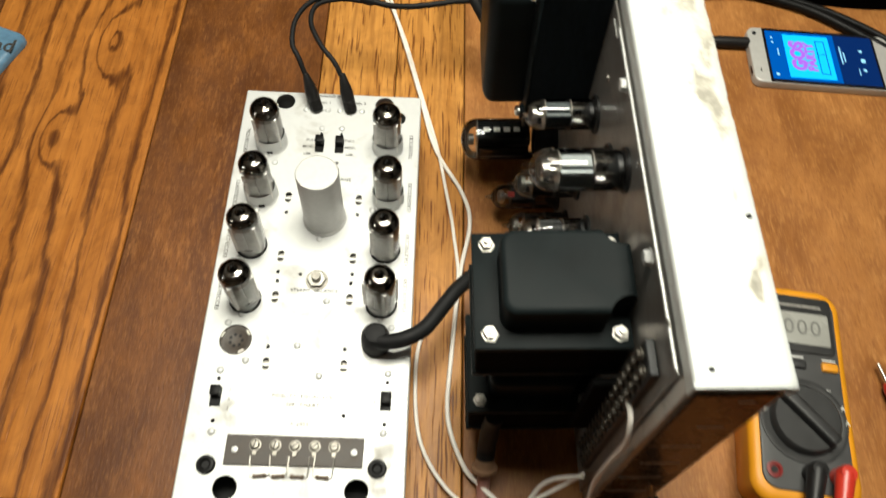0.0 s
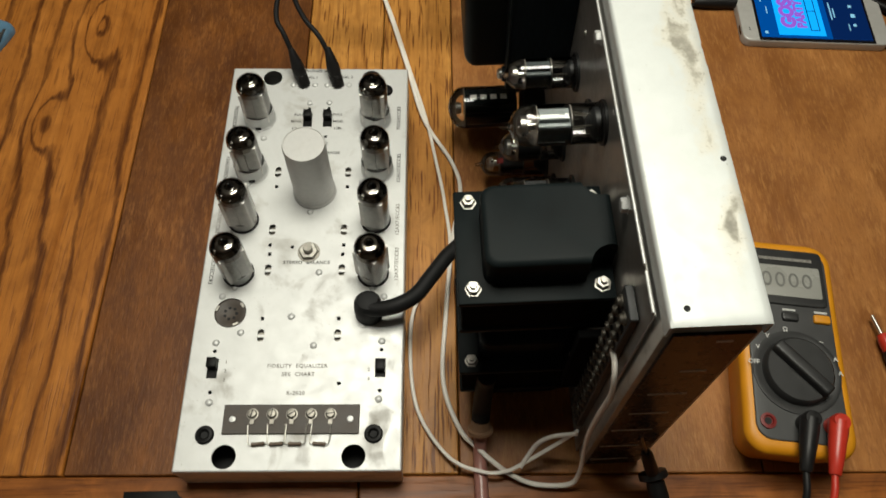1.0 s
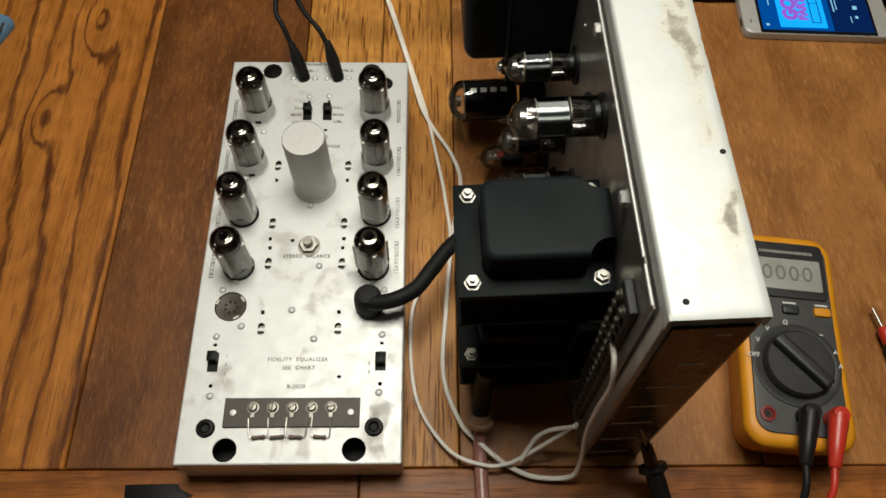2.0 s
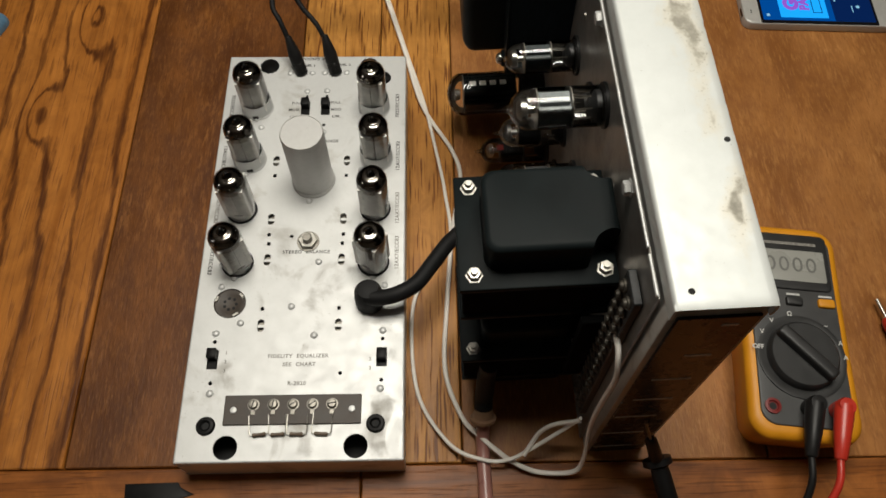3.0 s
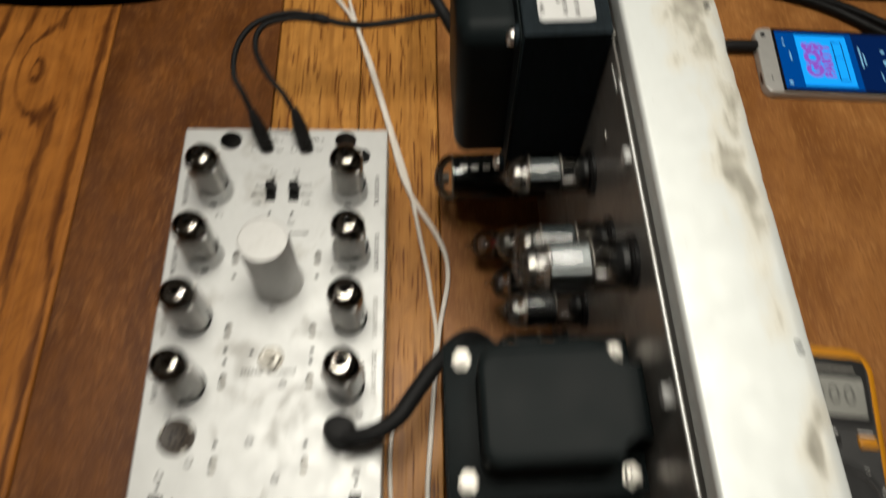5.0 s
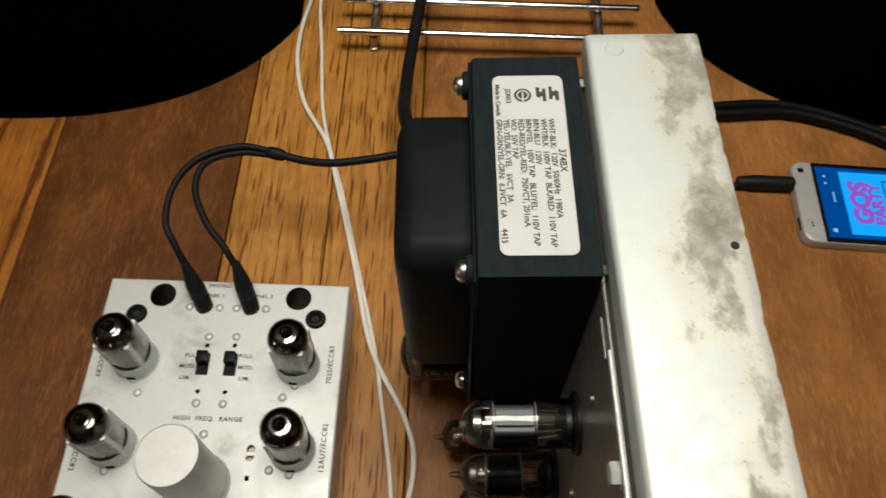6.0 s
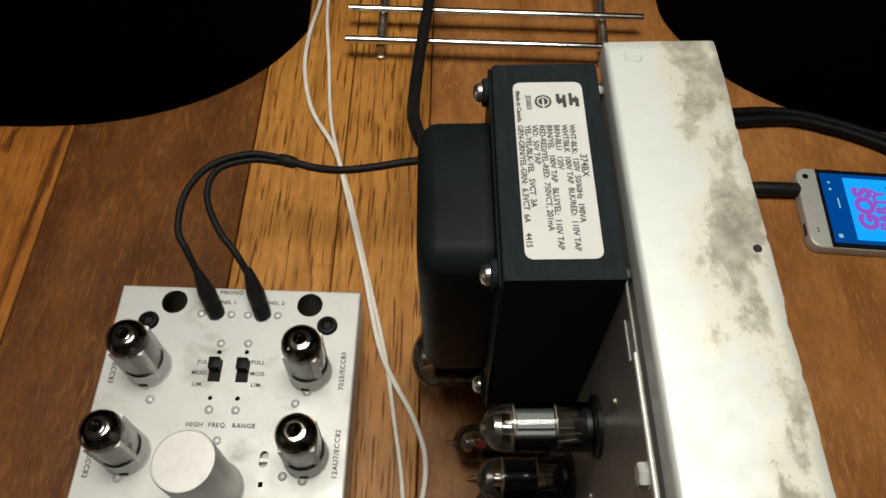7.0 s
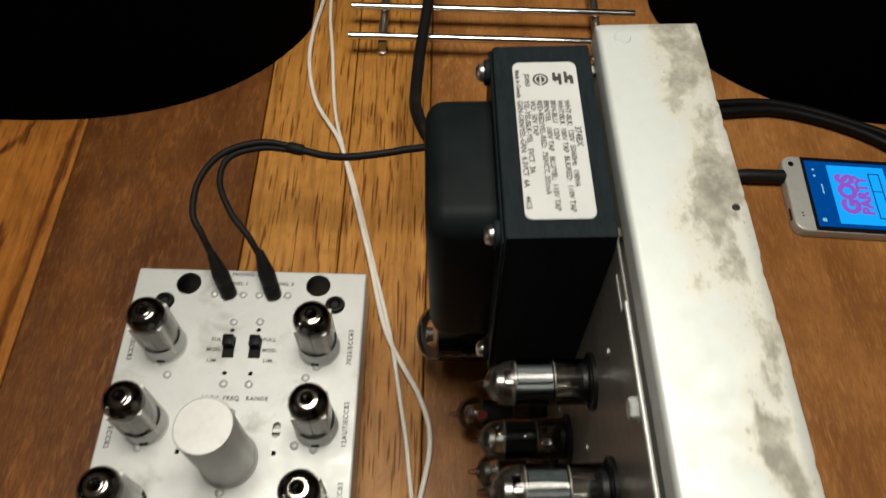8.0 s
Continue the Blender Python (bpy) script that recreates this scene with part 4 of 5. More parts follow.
SIDE = pose(0, 0, 0, 0, -90, 0)
ROW = "tubes on the power amplifier"
pa = power_tube(0.0485, 0.0093, ROW, "bare glass output tube lying in its chassis socket", False, GREYPLATE)
pa.matrix_basis = AMP @ pose(-0.0030, 0.1955, 0.177) @ SIDE
pd = power_tube(0.0485, 0.0100, ROW, "bare glass output tube with blackened anode", False, DARKPLATE)
pd.matrix_basis = AMP @ pose(-0.0030, 0.1940, 0.105) @ SIDE @ pose(0, 0, 0, 0, 0, 40)
for y, z, a in ((0.1930, 0.050, 100), (0.1480, 0.116, 70), (0.1480, 0.050, 10)):
    copy_thing(pd, AMP @ pose(-0.0030, y, z) @ SIDE @ pose(0, 0, 0, 0, 0, a))
pc = power_tube(0.0490, 0.0096, ROW, "bare glass output tube with blue-grey anode", False, GREYPLATE)
pc.matrix_basis = AMP @ pose(-0.0030, 0.1495, 0.190) @ SIDE @ pose(0, 0, 0, 0, 0, 20)
pb = power_tube(0.0535, 0.0106, ROW, "bare glass output tube with pale shiny anode in its chassis socket", False, PALEPLATE)
pb.matrix_basis = AMP @ pose(-0.0030, 0.1255, 0.2190) @ SIDE
pr = power_tube(0.0580, 0.0100, ROW, "small glass tube with a red printed mark", True, DARKPLATE)
pr.matrix_basis = AMP @ pose(-0.0030, 0.2335, 0.027) @ SIDE @ pose(0, 0, 0, 0, 0, -112)

rect = empty("rectifier_tube", AMP @ pose(-0.0030, 0.2795, 0.042) @ SIDE, "large clear glass rectifier tube with black anodes", "vacuum tube", ROW)
R = 0.0168
prof = [(R * 0.9, 0.014), (R, 0.018), (R, 0.066)] + [(R * math.cos(radians(a)), 0.066 + 0.011 * math.sin(radians(a))) for a in (20, 40, 60, 78)] + [(0, 0.0772)]
part("glass", lathe(prof, None, 40, False), GLASS, rect)
part("base", lathe([(0.0165, 0), (0.0165, 0.016), (0.014, 0.018)], None, 32, False), PLASTIC, rect, "black base")
for dx in (-0.0072, 0.0072):
    an = part("anode", prism(outline(0.0105, 0.019, 0.003, 4), 0.022, 0.0632), BLACK, rect, "black anode box")
    an.matrix_basis = pose(dx, 0, 0)
    for z in (0.030, 0.038, 0.046, 0.054):
        part("fin", box((dx - 0.0056, -0.0022, z), (dx + 0.0056, 0.0022, z + 0.0050)), PLATES, rect, smooth=False)
part("mica_disc", lathe([(0.0155, 0.0636), (0.0155, 0.0642)], None, 28), MICA, rect)
part("getter_cup", lathe([(0.004, 0.0665), (0.005, 0.0705), (0.0035, 0.0715)], None, 20), ZINC, rect)
sk = part("tube_socket", lathe([(0.0118, 0), (0.0118, 0.0016), (0.0105, 0.0020)], None, 32, False), PLASTIC, amp, "black tube socket ring")
sk.matrix_basis = pose(-0.0030, 0.1955, 0.177) @ SIDE
for y, z in ((0.1940, 0.105), (0.1930, 0.050), (0.1480, 0.116), (0.1480, 0.050), (0.1495, 0.190), (0.1255, 0.2190), (0.2335, 0.027)):
    twin(sk, pose(-0.0030, y, z) @ SIDE)

# ---- cables ----
rca = empty("phono_cable", None, "black twin phono cable with two plugs", "cable")
for tip, neck, loop in (
    ((0.0600, 0.3150, 0.037), (0.0535, 0.3270, 0.0560), [(0.0465, 0.3385, 0.070), (0.0405, 0.3500, 0.0755), (0.0415, 0.3730, 0.0790), (0.0530, 0.3935, 0.0795), (0.0755, 0.4045, 0.0780), (0.0970, 0.4030, 0.0758)]),
    ((0.0880, 0.3150, 0.037), (0.0825, 0.3285, 0.0560), [(0.0745, 0.3390, 0.067), (0.0625, 0.3530, 0.0720), (0.0530, 0.3740, 0.0750), (0.0565, 0.3925, 0.0765), (0.0755, 0.4025, 0.0745), (0.0970, 0.4015, 0.0740)]),
):
    n = (Vector(neck) - Vector(tip)).length
    part("plug", lathe([(0.0050, 0.0), (0.0050, 0.008), (0.0053, 0.0085), (0.0053, n * 0.66), (0.0038, n), (0.0026, n + 0.006), (0.0022, n + 0.007)], along(tip, neck), 24), PLASTIC, rca, "black moulded phono plug")
    part("plug_ring", lathe([(0.0050, -0.001), (0.0052, 0.0), (0.0052, 0.0075), (0.0048, 0.008)], along(tip, neck), 24, False), GUNMETAL, rca, "dark metal plug ring")
    part("wire", cord([neck] + loop, 0.0021, 10, 8), RUBBER, rca)
part("joint", lathe([(0.0026, -0.006), (0.0038, -0.004), (0.0040, 0.0), (0.0038, 0.004), (0.0026, 0.006)], along((0.0975, 0.4022, 0.0750), (0.106, 0.4005, 0.0740)), 16), RUBBER, rca)
part("wire", cord([(0.0990, 0.4020, 0.0752), (0.1150, 0.3985, 0.0740), (0.1330, 0.3960, 0.0760), (0.1560, 0.3985, 0.0780), (0.1750, 0.4030, 0.0780), (0.2050, 0.4120, 0.0700), (0.2500, 0.4200, 0.0350), (0.2900, 0.4250, 0.0080), (0.3400, 0.4350, 0.0040), (0.4000, 0.4400, 0.0040)], 0.0025, 10, 8), RUBBER, rca)
boot = empty("phone_plug_cable", None, "black audio plug and cable in the phone", "cable")
part("plug_boot", lathe([(0.0030, 0), (0.0054, 0.002), (0.0056, 0.030), (0.0040, 0.042)], along((0.4590, 0.4440, 0.0058), (0.415, 0.4440, 0.0058)), 20), PLASTIC, boot)
part("wire", cord([(0.4230, 0.4420, 0.0048), (0.4000, 0.4405, 0.0040), (0.3600, 0.4390, 0.0035)], 0.0022), RUBBER, boot)

umb = empty("umbilical_cable", None, "thick black cable with octal plug in the preamplifier", "cable")
part("plug", lathe([(0.0100, 0.0), (0.0100, 0.010), (0.0095, 0.016), (0.0070, 0.0215), (0.0, 0.0228)], pose(0.1215, 0.1095, Z + 0.0004), 36), RUBBER, umb, "round black octal plug")
part("cable", cord([(0.1200, 0.1060, Z + 0.0165), (0.1300, 0.1045, Z + 0.018), (0.1420, 0.1065, Z + 0.020), (0.1550, 0.1150, 0.0550), (0.1670, 0.1320, 0.0540), (0.1800, 0.1500, 0.0520), (0.2000, 0.1680, 0.0450), (0.2200, 0.1620, 0.0250)], 0.0055, 14, 8), RUBBER, umb)

main = empty("mains_cable", None, "heavy black mains cable", "cable")
part("cable", cord([(0.2400, 0.3700, 0.0150), (0.2100, 0.3850, 0.0500), (0.1850, 0.4080, 0.0800), (0.1755, 0.4360, 0.0750), (0.1735, 0.4700, 0.0570), (0.1755, 0.5200, 0.0480), (0.1800, 0.5750, 0.0450), (0.1850, 0.6400, 0.0350), (0.1900, 0.7200, 0.0050)], 0.0044, 14, 8), RUBBER, main)

wire = empty("speaker_wire", None, "thin white twin speaker wire lying on the table", "wire")
part("strand", cord([(0.0960, 0.7000, 0.003), (0.0870, 0.6260, 0.003), (0.0820, 0.5850, 0.003), (0.0830, 0.5480, 0.003), (0.0930, 0.5070, 0.003), (0.1140, 0.4690, 0.004), (0.1250, 0.4340, 0.005), (0.1435, 0.3660, 0.004), (0.1590, 0.3060, 0.003), (0.1830, 0.2600, 0.003), (0.1895, 0.2300, 0.003), (0.1820, 0.1840, 0.003), (0.1760, 0.1170, 0.003), (0.1740, 0.0690, 0.003), (0.1850, 0.0350, 0.0050), (0.1970, 0.0200, 0.0110), (0.2080, 0.0100, 0.0115), (0.2190, 0.0030, 0.0080), (0.2350, -0.0030, 0.0060), (0.2570, -0.0040, 0.0100), (0.2620, 0.0010, 0.0260), (0.2600, 0.0100, 0.0610), (0.2580, 0.0120, 0.0880), (0.2560, 0.0120, 0.1260), (0.2540, 0.0110, 0.1630), (0.2520, 0.0140, 0.1800), (0.2520, 0.0210, 0.1850), (0.2540, 0.0330, 0.1740)], 0.0017, 8, 8, 0.8), WHITE_WIRE, wire)
part("strand", cord([(0.1000, 0.7000, 0.003), (0.0940, 0.6260, 0.003), (0.1010, 0.5610, 0.003), (0.1080, 0.5020, 0.003), (0.1170, 0.4640, 0.004), (0.1298, 0.4240, 0.003), (0.1458, 0.3640, 0.0025), (0.1605, 0.3090, 0.0025), (0.1690, 0.2650, 0.0025), (0.1765, 0.2200, 0.0025), (0.1790, 0.1700, 0.0025), (0.1540, 0.1310, 0.0025), (0.1500, 0.0900, 0.0025), (0.1560, 0.0480, 0.0025), (0.1770, 0.0150, 0.0080), (0.2000, 0.0040, 0.0120), (0.2150, 0.0040, 0.0140), (0.2260, 0.0080, 0.0180), (0.2380, 0.0130, 0.0280), (0.2500, 0.0180, 0.0400), (0.2570, 0.0200, 0.0560)], 0.0014, 8, 8, 0.8), WHITE_WIRE, wire)
part("strand", cord([(0.2240, 0.0050, 0.0200), (0.2300, 0.0130, 0.0240), (0.2350, 0.0180, 0.0320), (0.2430, 0.0200, 0.0420), (0.2570, 0.0190, 0.0540)], 0.0015, 8, 8), WHITE_WIRE, wire)

pink = empty("lamp_cord", None, "reddish vinyl cord with a brown collar", "cable")
part("cord", cord([(0.2000, -0.2000, -0.02), (0.2000, -0.1300, 0.003), (0.2000, -0.0600, 0.0048), (0.1990, -0.0100, 0.0048), (0.1985, 0.0150, 0.0060), (0.1985, 0.0270, 0.014), (0.1985, 0.0420, 0.030), (0.1990, 0.0490, 0.052)], 0.0046, 14, 8), PINK, pink)
part("collar", lathe([(0.0052, 0), (0.0085, 0.0005), (0.0088, 0.003), (0.0070, 0.0036), (0.0064, 0.009), (0.0050, 0.0095)], along((0.1985, 0.0290, 0.018), (0.1985, 0.0370, 0.026)), 24), TAN, pink, "brown moulded collar")
part("sleeve", cord([(0.1985, 0.0360, 0.025), (0.1990, 0.0430, 0.033), (0.1995, 0.0500, 0.060), (0.2000, 0.0500, 0.075)], 0.0062, 14, 8), RUBBER, pink)

cr = empty("audio_cable", None, "black round cable curving over the table", "cable")
part("cable", cord([(0.3300, 0.4900, 0.004), (0.3900, 0.5060, 0.0055), (0.4210, 0.5080, 0.0055), (0.4650, 0.5120, 0.0055), (0.5000, 0.5040, 0.0055), (0.5350, 0.4890, 0.0055), (0.5700, 0.4640, 0.0055), (0.6300, 0.4200, 0.0055), (0.7200, 0.3900, 0.0055)], 0.0044, 12, 8), JET, cr)
part("cable", cord([(0.3300, 0.4980, 0.004), (0.3900, 0.5120, 0.0050), (0.4650, 0.5200, 0.0050), (0.5350, 0.4980, 0.0050), (0.5800, 0.4720, 0.0050), (0.6400, 0.4280, 0.0050), (0.7200, 0.4000, 0.0050)], 0.0036, 12, 8), JET, cr)

# ---- multimeter ----
METER = pose(0.4140, 0.0850, 0.0, 0, 0, -6.4)
dmm = empty("multimeter", METER, "dark grey digital multimeter in a yellow rubber holster", "multimeter")


def waist(w, h, r, pinch, segs=8, cuts=10):
    """A rounded rectangle whose long sides are drawn in towards the middle."""
    pts = []
    for x, y in outline(w, h, r, segs):
        pts.append((x, y))
    full = []
    for k, (p, q) in enumerate(zip(pts, pts[1:] + pts[:1])):
        d = math.hypot(q[0] - p[0], q[1] - p[1])
        n = cuts if d > 0.03 else 1
        for j in range(n):
            full.append((p[0] + (q[0] - p[0]) * j / n, p[1] + (q[1] - p[1]) * j / n))
    return [(x * (1 - pinch * (1 - (2 * y / h) ** 2)), y) for x, y in full]


shell = prism(waist(0.0740, 0.1580, 0.016, 0.03), 0.0, 0.0425, 0.0060, None, 5)
for v in shell.verts:
    if v.co.z < 0.001:
        v.co.x *= 0.82
        v.co.y *= 0.92
part("holster", shell, YELLOW, dmm, "yellow rubber holster")
part("body", prism(waist(0.0605, 0.1420, 0.011, 0.02), 0.004, 0.0438, 0.0010, pose(0, 0.0005, 0), 4), METER_GREY, dmm, "dark grey front")
part("display_frame", prism(outline(0.0555, 0.0440, 0.004, 5), 0.0436, 0.0452, 0.0010, pose(0, 0.0485, 0), 3), METER_DARK, dmm)
lcd = part("display", prism(outline(0.0490, 0.0245, 0.0015, 4), 0.0440, 0.0455, 0.0002, pose(0, 0.0450, 0), 2), LCD, dmm, "grey liquid crystal display showing zeros")
lettering("0000", 0.0165, pose(0.0005, 0.0452, 0.0458), LCD_INK, lcd, "CENTER", 0.0, 1.15)
part("name_bar", box((-0.018, 0.0615, 0.0451), (0.020, 0.0637, 0.0455)), FADED, dmm, "plain worn bar", smooth=False)
for x, mat in ((-0.0210, METER_DARK), (0.0000, METER_DARK), (0.0220, YELLOW)):
    part("button", prism(outline(0.0115, 0.0065, 0.0016, 4), 0.0436, 0.0462, 0.0012, pose(x, 0.0175, 0), 3), mat, dmm, "yellow button" if mat is YELLOW else "dark button")
    part("caption", box((x - 0.0045, 0.0223, 0.0439), (x + 0.0045, 0.0236, 0.0442)), WHITE_PRINT, dmm, smooth=False)
part("dial_ring", lathe([(0.0295, 0.0436), (0.0295, 0.0447), (0.0265, 0.0450), (0.0250, 0.0445)], pose(0.0003, -0.0228, 0), 48), METER_DARK, dmm)
knob = part("dial", lathe([(0.0235, 0.0440), (0.0230, 0.0490), (0.0215, 0.0505), (0.0, 0.0505)], pose(0.0003, -0.0228, 0), 48, False), METER_DARK, dmm, "round rotary dial")
part("grip", prism(outline(0.0085, 0.0450, 0.0020, 4), 0.0500, 0.0570, 0.0020, pose(0.0003, -0.0228, 0, 0, 0, 46), 3), METER_DARK, knob)
for body, a in (("OFF", 172), ("V", 150), ("V", 128), ("\u2126", 100), ("~", 50), ("A", 22), ("A", 3)):
    lettering(body, 0.0044, pose(0.0003 + 0.0290 * math.cos(radians(a)), -0.0228 + 0.0305 * math.sin(radians(a)), 0.0452), WHITE_PRINT, dmm, "CENTER", 0.0001)
JACKS = ((-0.0225, -0.0585), (0.0005, -0.0585), (0.0185, -0.0585))
for x, y in JACKS:
    j = part("jack", lathe([(0.0052, 0.0436), (0.0052, 0.0450), (0.0036, 0.0452), (0.0030, 0.0440), (0, 0.0440)], pose(x, y, 0), 28, False), DARK_RED if x < -0.01 else METER_DARK, dmm, "red-ringed input jack" if x < -0.01 else "")
    if x < -0.01:
        part("jack_hole", lathe([(0.0024, 0.0443), (0, 0.0443)], pose(x, y, 0), 18, False), HOLE, j)
for (x, y), mat, name, far in (((0.0005, -0.0585), PLASTIC, "black", -0.018), ((0.0185, -0.0585), RED, "red", -0.032)):
    p = METER @ Vector((x, y, 0.045))
    q = METER @ Vector((x - 0.0045, y - 0.022, 0.0600))
    lead = empty("test_lead", None, name + " test lead plugged into the multimeter", "test lead", "test leads")
    part("plug", lathe([(0.0058, 0.0), (0.0058, 0.012), (0.0050, 0.0145), (0.0, 0.0150)], pose(*p), 24), mat, lead)
    part("elbow", lathe([(0.0060, 0.0), (0.0062, 0.004), (0.0052, 0.020), (0.0038, 0.034), (0.0030, 0.035)], along((p[0], p[1] + 0.001, p[2] + 0.0095), (q[0], q[1], p[2] + 0.0085)), 20), mat, lead)
    e = Vector((p[0], p[1] + 0.001, p[2] + 0.0095)) + (Vector((q[0], q[1], p[2] + 0.0085)) - Vector((p[0], p[1] + 0.001, p[2] + 0.0095))).normalized() * 0.033
    part("wire", cord([e, e + Vector((far * 0.15, -0.018, -0.004)), e + Vector((far * 0.6, -0.040, -0.022)), e + Vector((far, -0.062, -0.046)), e + Vector((far * 1.2, -0.110, -0.0520))], 0.0023, 10, 8), mat, lead)

# loose probes
pb1 = empty("test_probe", None, "black test probe leaning on the amplifier", "test probe", "test probes")
A, B = Vector((0.2840, 0.0090, 0.1000)), Vector((0.3080, -0.0030, 0.0330))
part("tip", rod(A.lerp(B, 0.12), A.lerp(B, 0.5), 0.0009, 10), DULL, pb1, "dull metal tip")
C, E = Vector((0.3085, -0.0020, 0.0310)), Vector((0.3230, -0.0560, 0.0110))
n = (C - A.lerp(B, 0.45)).length
part("body", lathe([(0.0020, 0.0), (0.0036, 0.003), (0.0046, n - 0.002), (0.0050, n)], along(A.lerp(B, 0.45), C), 24), PLASTIC, pb1)
part("collar", lathe([(0.0050, -0.003), (0.0092, -0.002), (0.0096, 0.002), (0.0058, 0.004)], along(C, E), 24), PLASTIC, pb1)
part("handle", lathe([(0.0056, 0.0), (0.0062, 0.010), (0.0062, 0.048), (0.0040, 0.058)], along(C, E), 24), PLASTIC, pb1)
part("wire", cord([E, (0.3260, -0.0720, 0.0080), (0.3300, -0.1000, 0.0040), (0.3330, -0.1240, 0.0030)], 0.0022), PLASTIC, pb1)
pb2 = empty("test_probe", None, "red and black test probe lying on the table", "test probe", "test probes")
A, B = Vector((0.4985, 0.1190, 0.0070)), Vector((0.5100, 0.0600, 0.0080))
part("tip", rod(A, A.lerp(B, 0.30), 0.0012, 10, 0.0014), ZINC, pb2, "bright metal tip")
part("collar", lathe([(0.0034, 0), (0.0048, 0.004), (0.0050, 0.013), (0.0046, 0.014)], along(A.lerp(B, 0.26), B), 20), RED, pb2, "red collar")
part("body", lathe([(0.0050, 0), (0.0062, 0.002), (0.0064, 0.050), (0.0050, 0.070), (0.003, 0.078)], along(A.lerp(B, 0.48), B), 20), PLASTIC, pb2)

# ---- phone ----
PH = pose(0.5252, 0.4255, 0.0, 0, 0, -2.2)
phone = empty("smartphone", PH, "silver aluminium smartphone with a lit blue screen", "phone")
part("body", prism(outline(0.1374, 0.0690, 0.0085, 6), 0.0008, 0.0088, 0.0012, None, 3), SILVER_PHONE, phone)
part("glass", prism(outline(0.1080, 0.0678, 0.0006, 2), 0.0060, 0.00915, 0.0002, None, 2), BEZEL, phone, "black glass front")
scrn = part("screen", prism(outline(0.1030, 0.0606, 0.0003, 2), 0.0092, 0.00932), SCREEN, phone, "lit blue screen", smooth=False)
part("side_panel", prism(outline(0.0370, 0.0606, 0.0003, 2), 0.0093, 0.00940, 0, pose(0.0330, 0.0, 0)), NIGHT, scrn, "dark blue panel", smooth=False)
part("cover_art", prism(outline(0.0440, 0.0540, 0.0003, 2), 0.0093, 0.00945, 0, pose(-0.0130, 0.0, 0)), ART, scrn, "cyan square picture", smooth=False)
lettering("GOS", 0.0180, pose(-0.0228, 0.0005, 0.00946, 0, 0, 90), ART2, scrn, "CENTER", 0.0012, 1.0)
lettering("PARTY", 0.0118, pose(-0.0112, 0.0, 0.00946, 0, 0, 90), ART2, scrn, "CENTER", 0.0007, 1.0)
for x, y, w, h in ((-0.0040, 0.0, 0.0008, 0.042), (0.0040, 0.0, 0.0008, 0.042), (0.0, 0.0205, 0.0080, 0.0008), (0.0, -0.0205, 0.0080, 0.0008), (0.0, 0.004, 0.0080, 0.0006)):
    part("art_bar", prism(outline(w, h, 0.0002, 2), 0.0094, 0.00955, 0, pose(x, y, 0)), NIGHT, scrn, smooth=False)
for x, y, w, h in ((0.0185, 0.005, 0.0012, 0.022), (0.0215, 0.003, 0.0010, 0.012), (0.0390, 0.0, 0.0040, 0.0045), (0.0385, 0.012, 0.003, 0.003), (0.0385, -0.012, 0.003, 0.003), (0.0330, -0.015, 0.0008, 0.008), (-0.0465, -0.0245, 0.003, 0.003), (-0.0460, 0.022, 0.0018, 0.0018), (-0.0460, 0.016, 0.0018, 0.0018), (-0.0420, 0.004, 0.0010, 0.009)):
    part("icon", prism(outline(w, h, 0.0003, 2), 0.0094, 0.0095, 0, pose(x, y, 0)), ICON, scrn, smooth=False)
part("camera_lens", lathe([(0.0022, 0.0086), (0.0022, 0.0092), (0.0, 0.0092)], pose(-0.0620, 0.0265, 0), 20, False), BEZEL, phone)
for y in (-0.019, -0.0215):
    part("sensor", lathe([(0.0007, 0.0086), (0.0007, 0.0090), (0, 0.0090)], pose(-0.0615, y, 0), 12, False), BEZEL, phone)
part("power_button", box((-0.0690, -0.0235, 0.0035), (-0.0684, -0.0130, 0.0062), 0.0002, 1), BEZEL, phone)

# ---- metal rack behind ----
rack = empty("metal_rack", None, "polished steel bar rack lying on the table", "rack")
for y, x0, x1 in ((0.6020, 0.1155, 0.3580), (0.5665, 0.1155, 0.3560)):
    part("bar", rod((x0, y, 0.0200), (x1, y + 0.002, 0.0200), 0.0032, 18), CHROME, rack, "polished round bar")
for x in (0.1425, 0.3250):
    part("cross_rod", rod((x, 0.5650, 0.0115), (x + 0.002, 0.6900, 0.0115), 0.0038, 16), ZINC, rack)
    for y in (0.5690, 0.6750):
        part("foot", lathe([(0.0046, 0), (0.0046, 0.0030), (0.0036, 0.0036), (0.0036, 0.0115)], pose(x, y, 0), 18), ZINC, rack)

# ---- loudspeakers: curved black cloth fronts ----


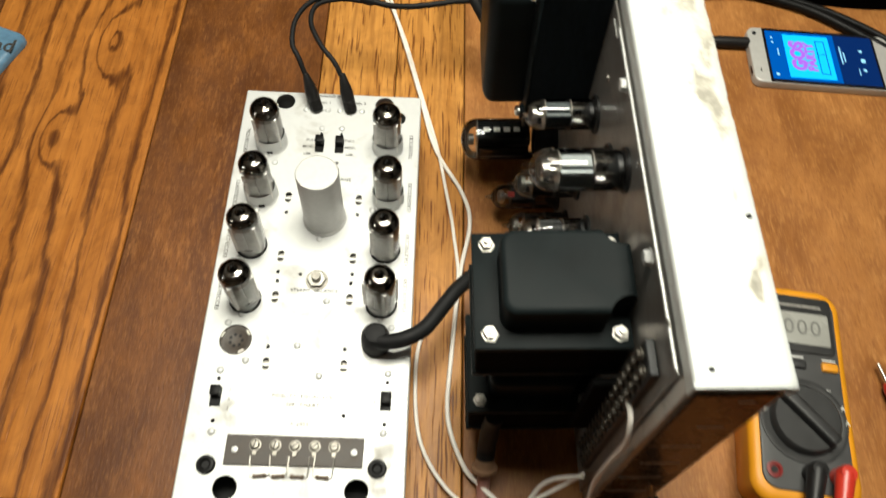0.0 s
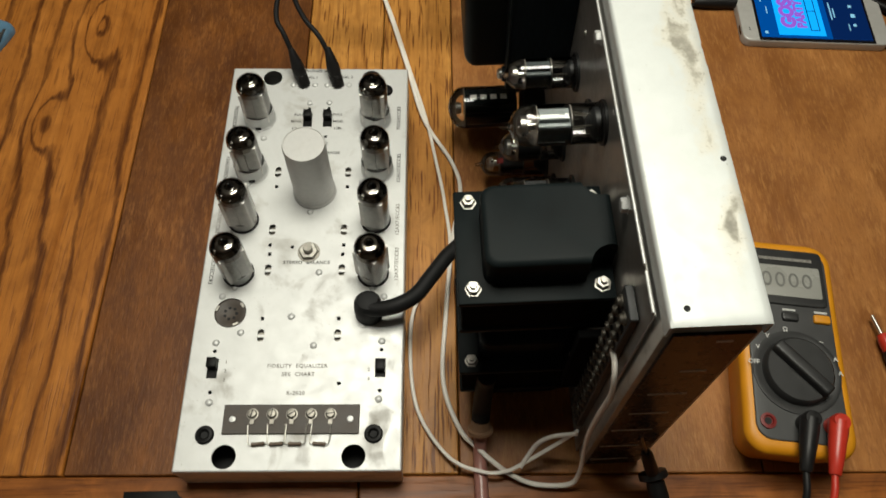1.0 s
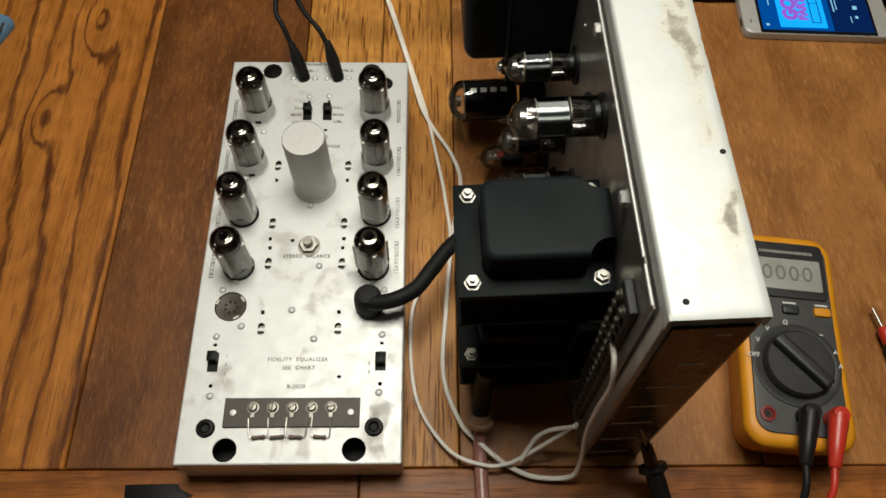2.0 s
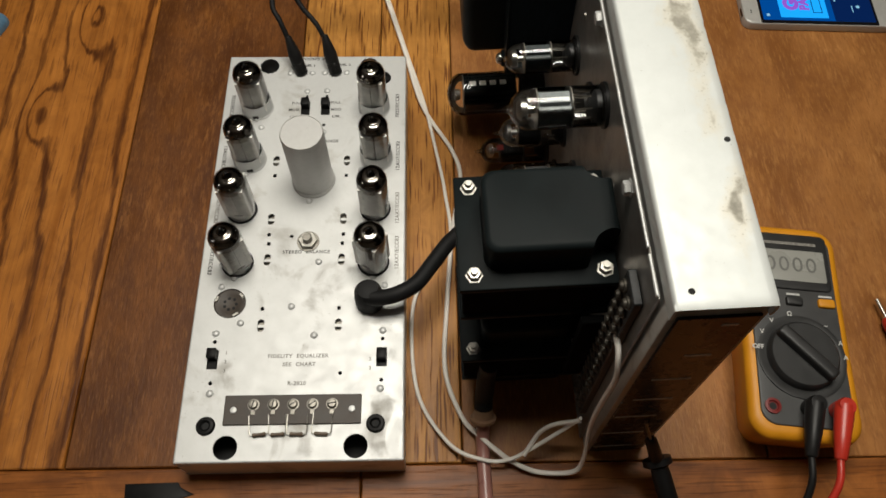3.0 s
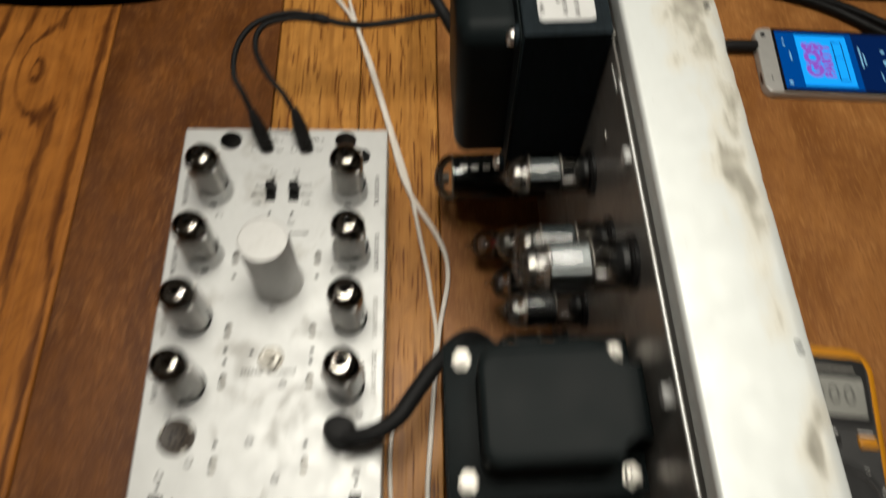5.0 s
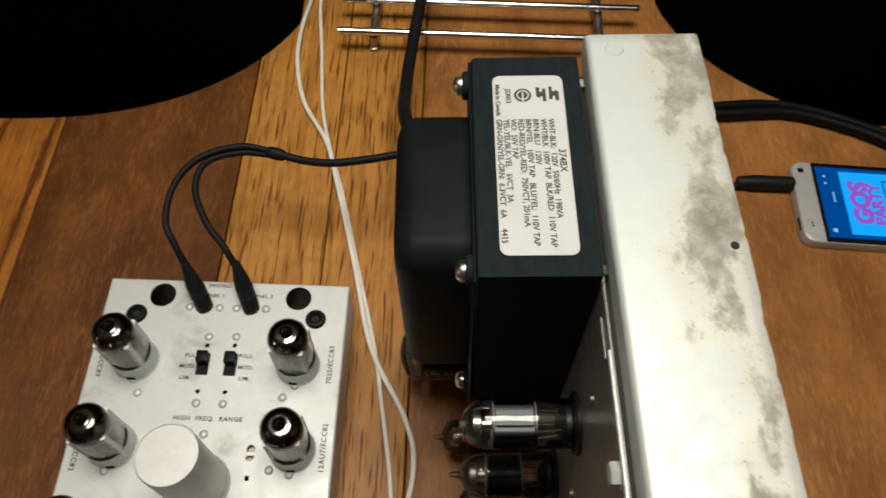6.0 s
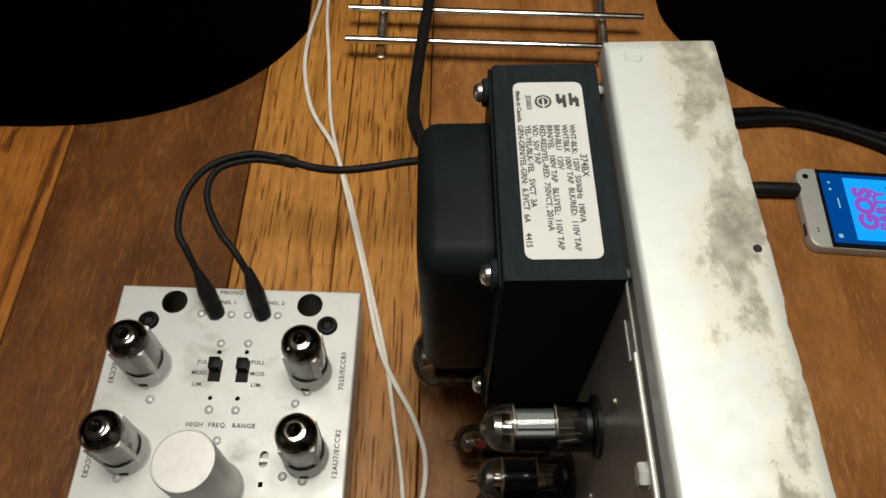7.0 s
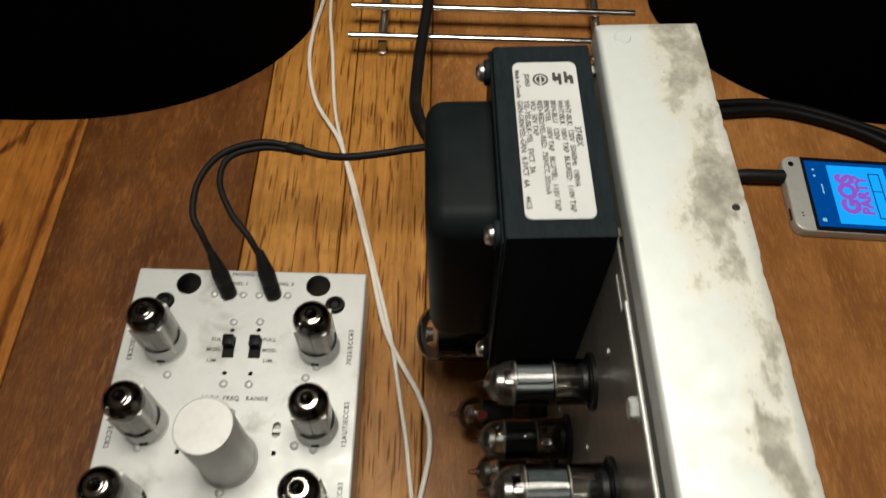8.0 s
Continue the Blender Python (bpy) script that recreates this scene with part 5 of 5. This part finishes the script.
def speaker(cx, cy, a, b, turn, label, side):
    sp = empty("loudspeaker", pose(cx, cy, 0, 0, 0, turn), label, "loudspeaker", "pair of loudspeakers")
    pts = []
    for k in range(49):
        t = math.pi + math.pi * k / 48
        pts.append((a * math.copysign(abs(math.cos(t)) ** 0.86, math.cos(t)), b * math.copysign(abs(math.sin(t)) ** 0.86, math.sin(t))))
    pts = [(max(-side, min(side, x)), y) for x, y in pts]
    part("grille", prism(pts + [(side, 0.03), (-side, 0.03)], 0.0008, 0.30, 0.006), CLOTH, sp, "curved black cloth grille")
    part("cabinet", box((-side, 0.0305, 0.0), (side, 0.16, 0.305), 0.004), CLOTH, sp, "black cabinet")
    return sp


speaker(-0.135, 0.690, 0.232, 0.208, 2, "black loudspeaker with a curved cloth front", 0.212)
speaker(0.609, 0.709, 0.240, 0.205, 3, "black loudspeaker with a curved cloth front and cable", 0.232)

# ---- small things at the rim ----
tp = bmesh.new()
tape_pts = [(-0.0410, -0.0055), (-0.0060, -0.0050), (-0.0035, -0.0085), (0.0055, -0.0128), (-0.0020, -0.0150), (-0.0055, -0.0215), (-0.0180, -0.0225), (-0.0395, -0.0205)]
add_prism(tp, tape_pts, 0.0004, 0.0012, 0.0003)
tagged(part("tape_scrap", tp, JET), "torn scrap of black tape on the table", "tape")
pouch = empty("pouch", pose(-0.2520, 0.3840, 0, 0, 0, -20), "blue plastic pouch with dark letters and coloured prints", "pouch")
part("skin", prism(outline(0.052, 0.074, 0.010, 6), 0.0005, 0.009, 0.006, None, 5), POUCH, pouch)
lettering("ad", 0.0200, pose(0.0165, 0.0165, 0.00905, 0, 0, 14), INK, pouch, "CENTER", 0.0003, 1.0)
for x, y, w, h, mat in ((0.0240, -0.0120, 0.015, 0.0055, YELLOW), (0.0235, -0.0200, 0.014, 0.0040, POUCH_GREEN), (0.0290, -0.0250, 0.014, 0.0050, RED)):
    part("print", prism(outline(w, h, 0.001, 3), 0.0090, 0.00915, 0, pose(x - 0.010, y, 0, 0, 0, 12)), mat, pouch, "small coloured printed bar", smooth=False)
dish = empty("dish", pose(-0.2985, 0.1700, 0), "round grey shallow dish on the table", "dish")
part("bowl", lathe([(0.0, 0.001), (0.070, 0.001), (0.100, 0.004), (0.1195, 0.0115), (0.1210, 0.0120), (0.1200, 0.0128), (0.1000, 0.0065), (0.070, 0.0035), (0.0, 0.0035)], None, 64, False), DISH, dish)
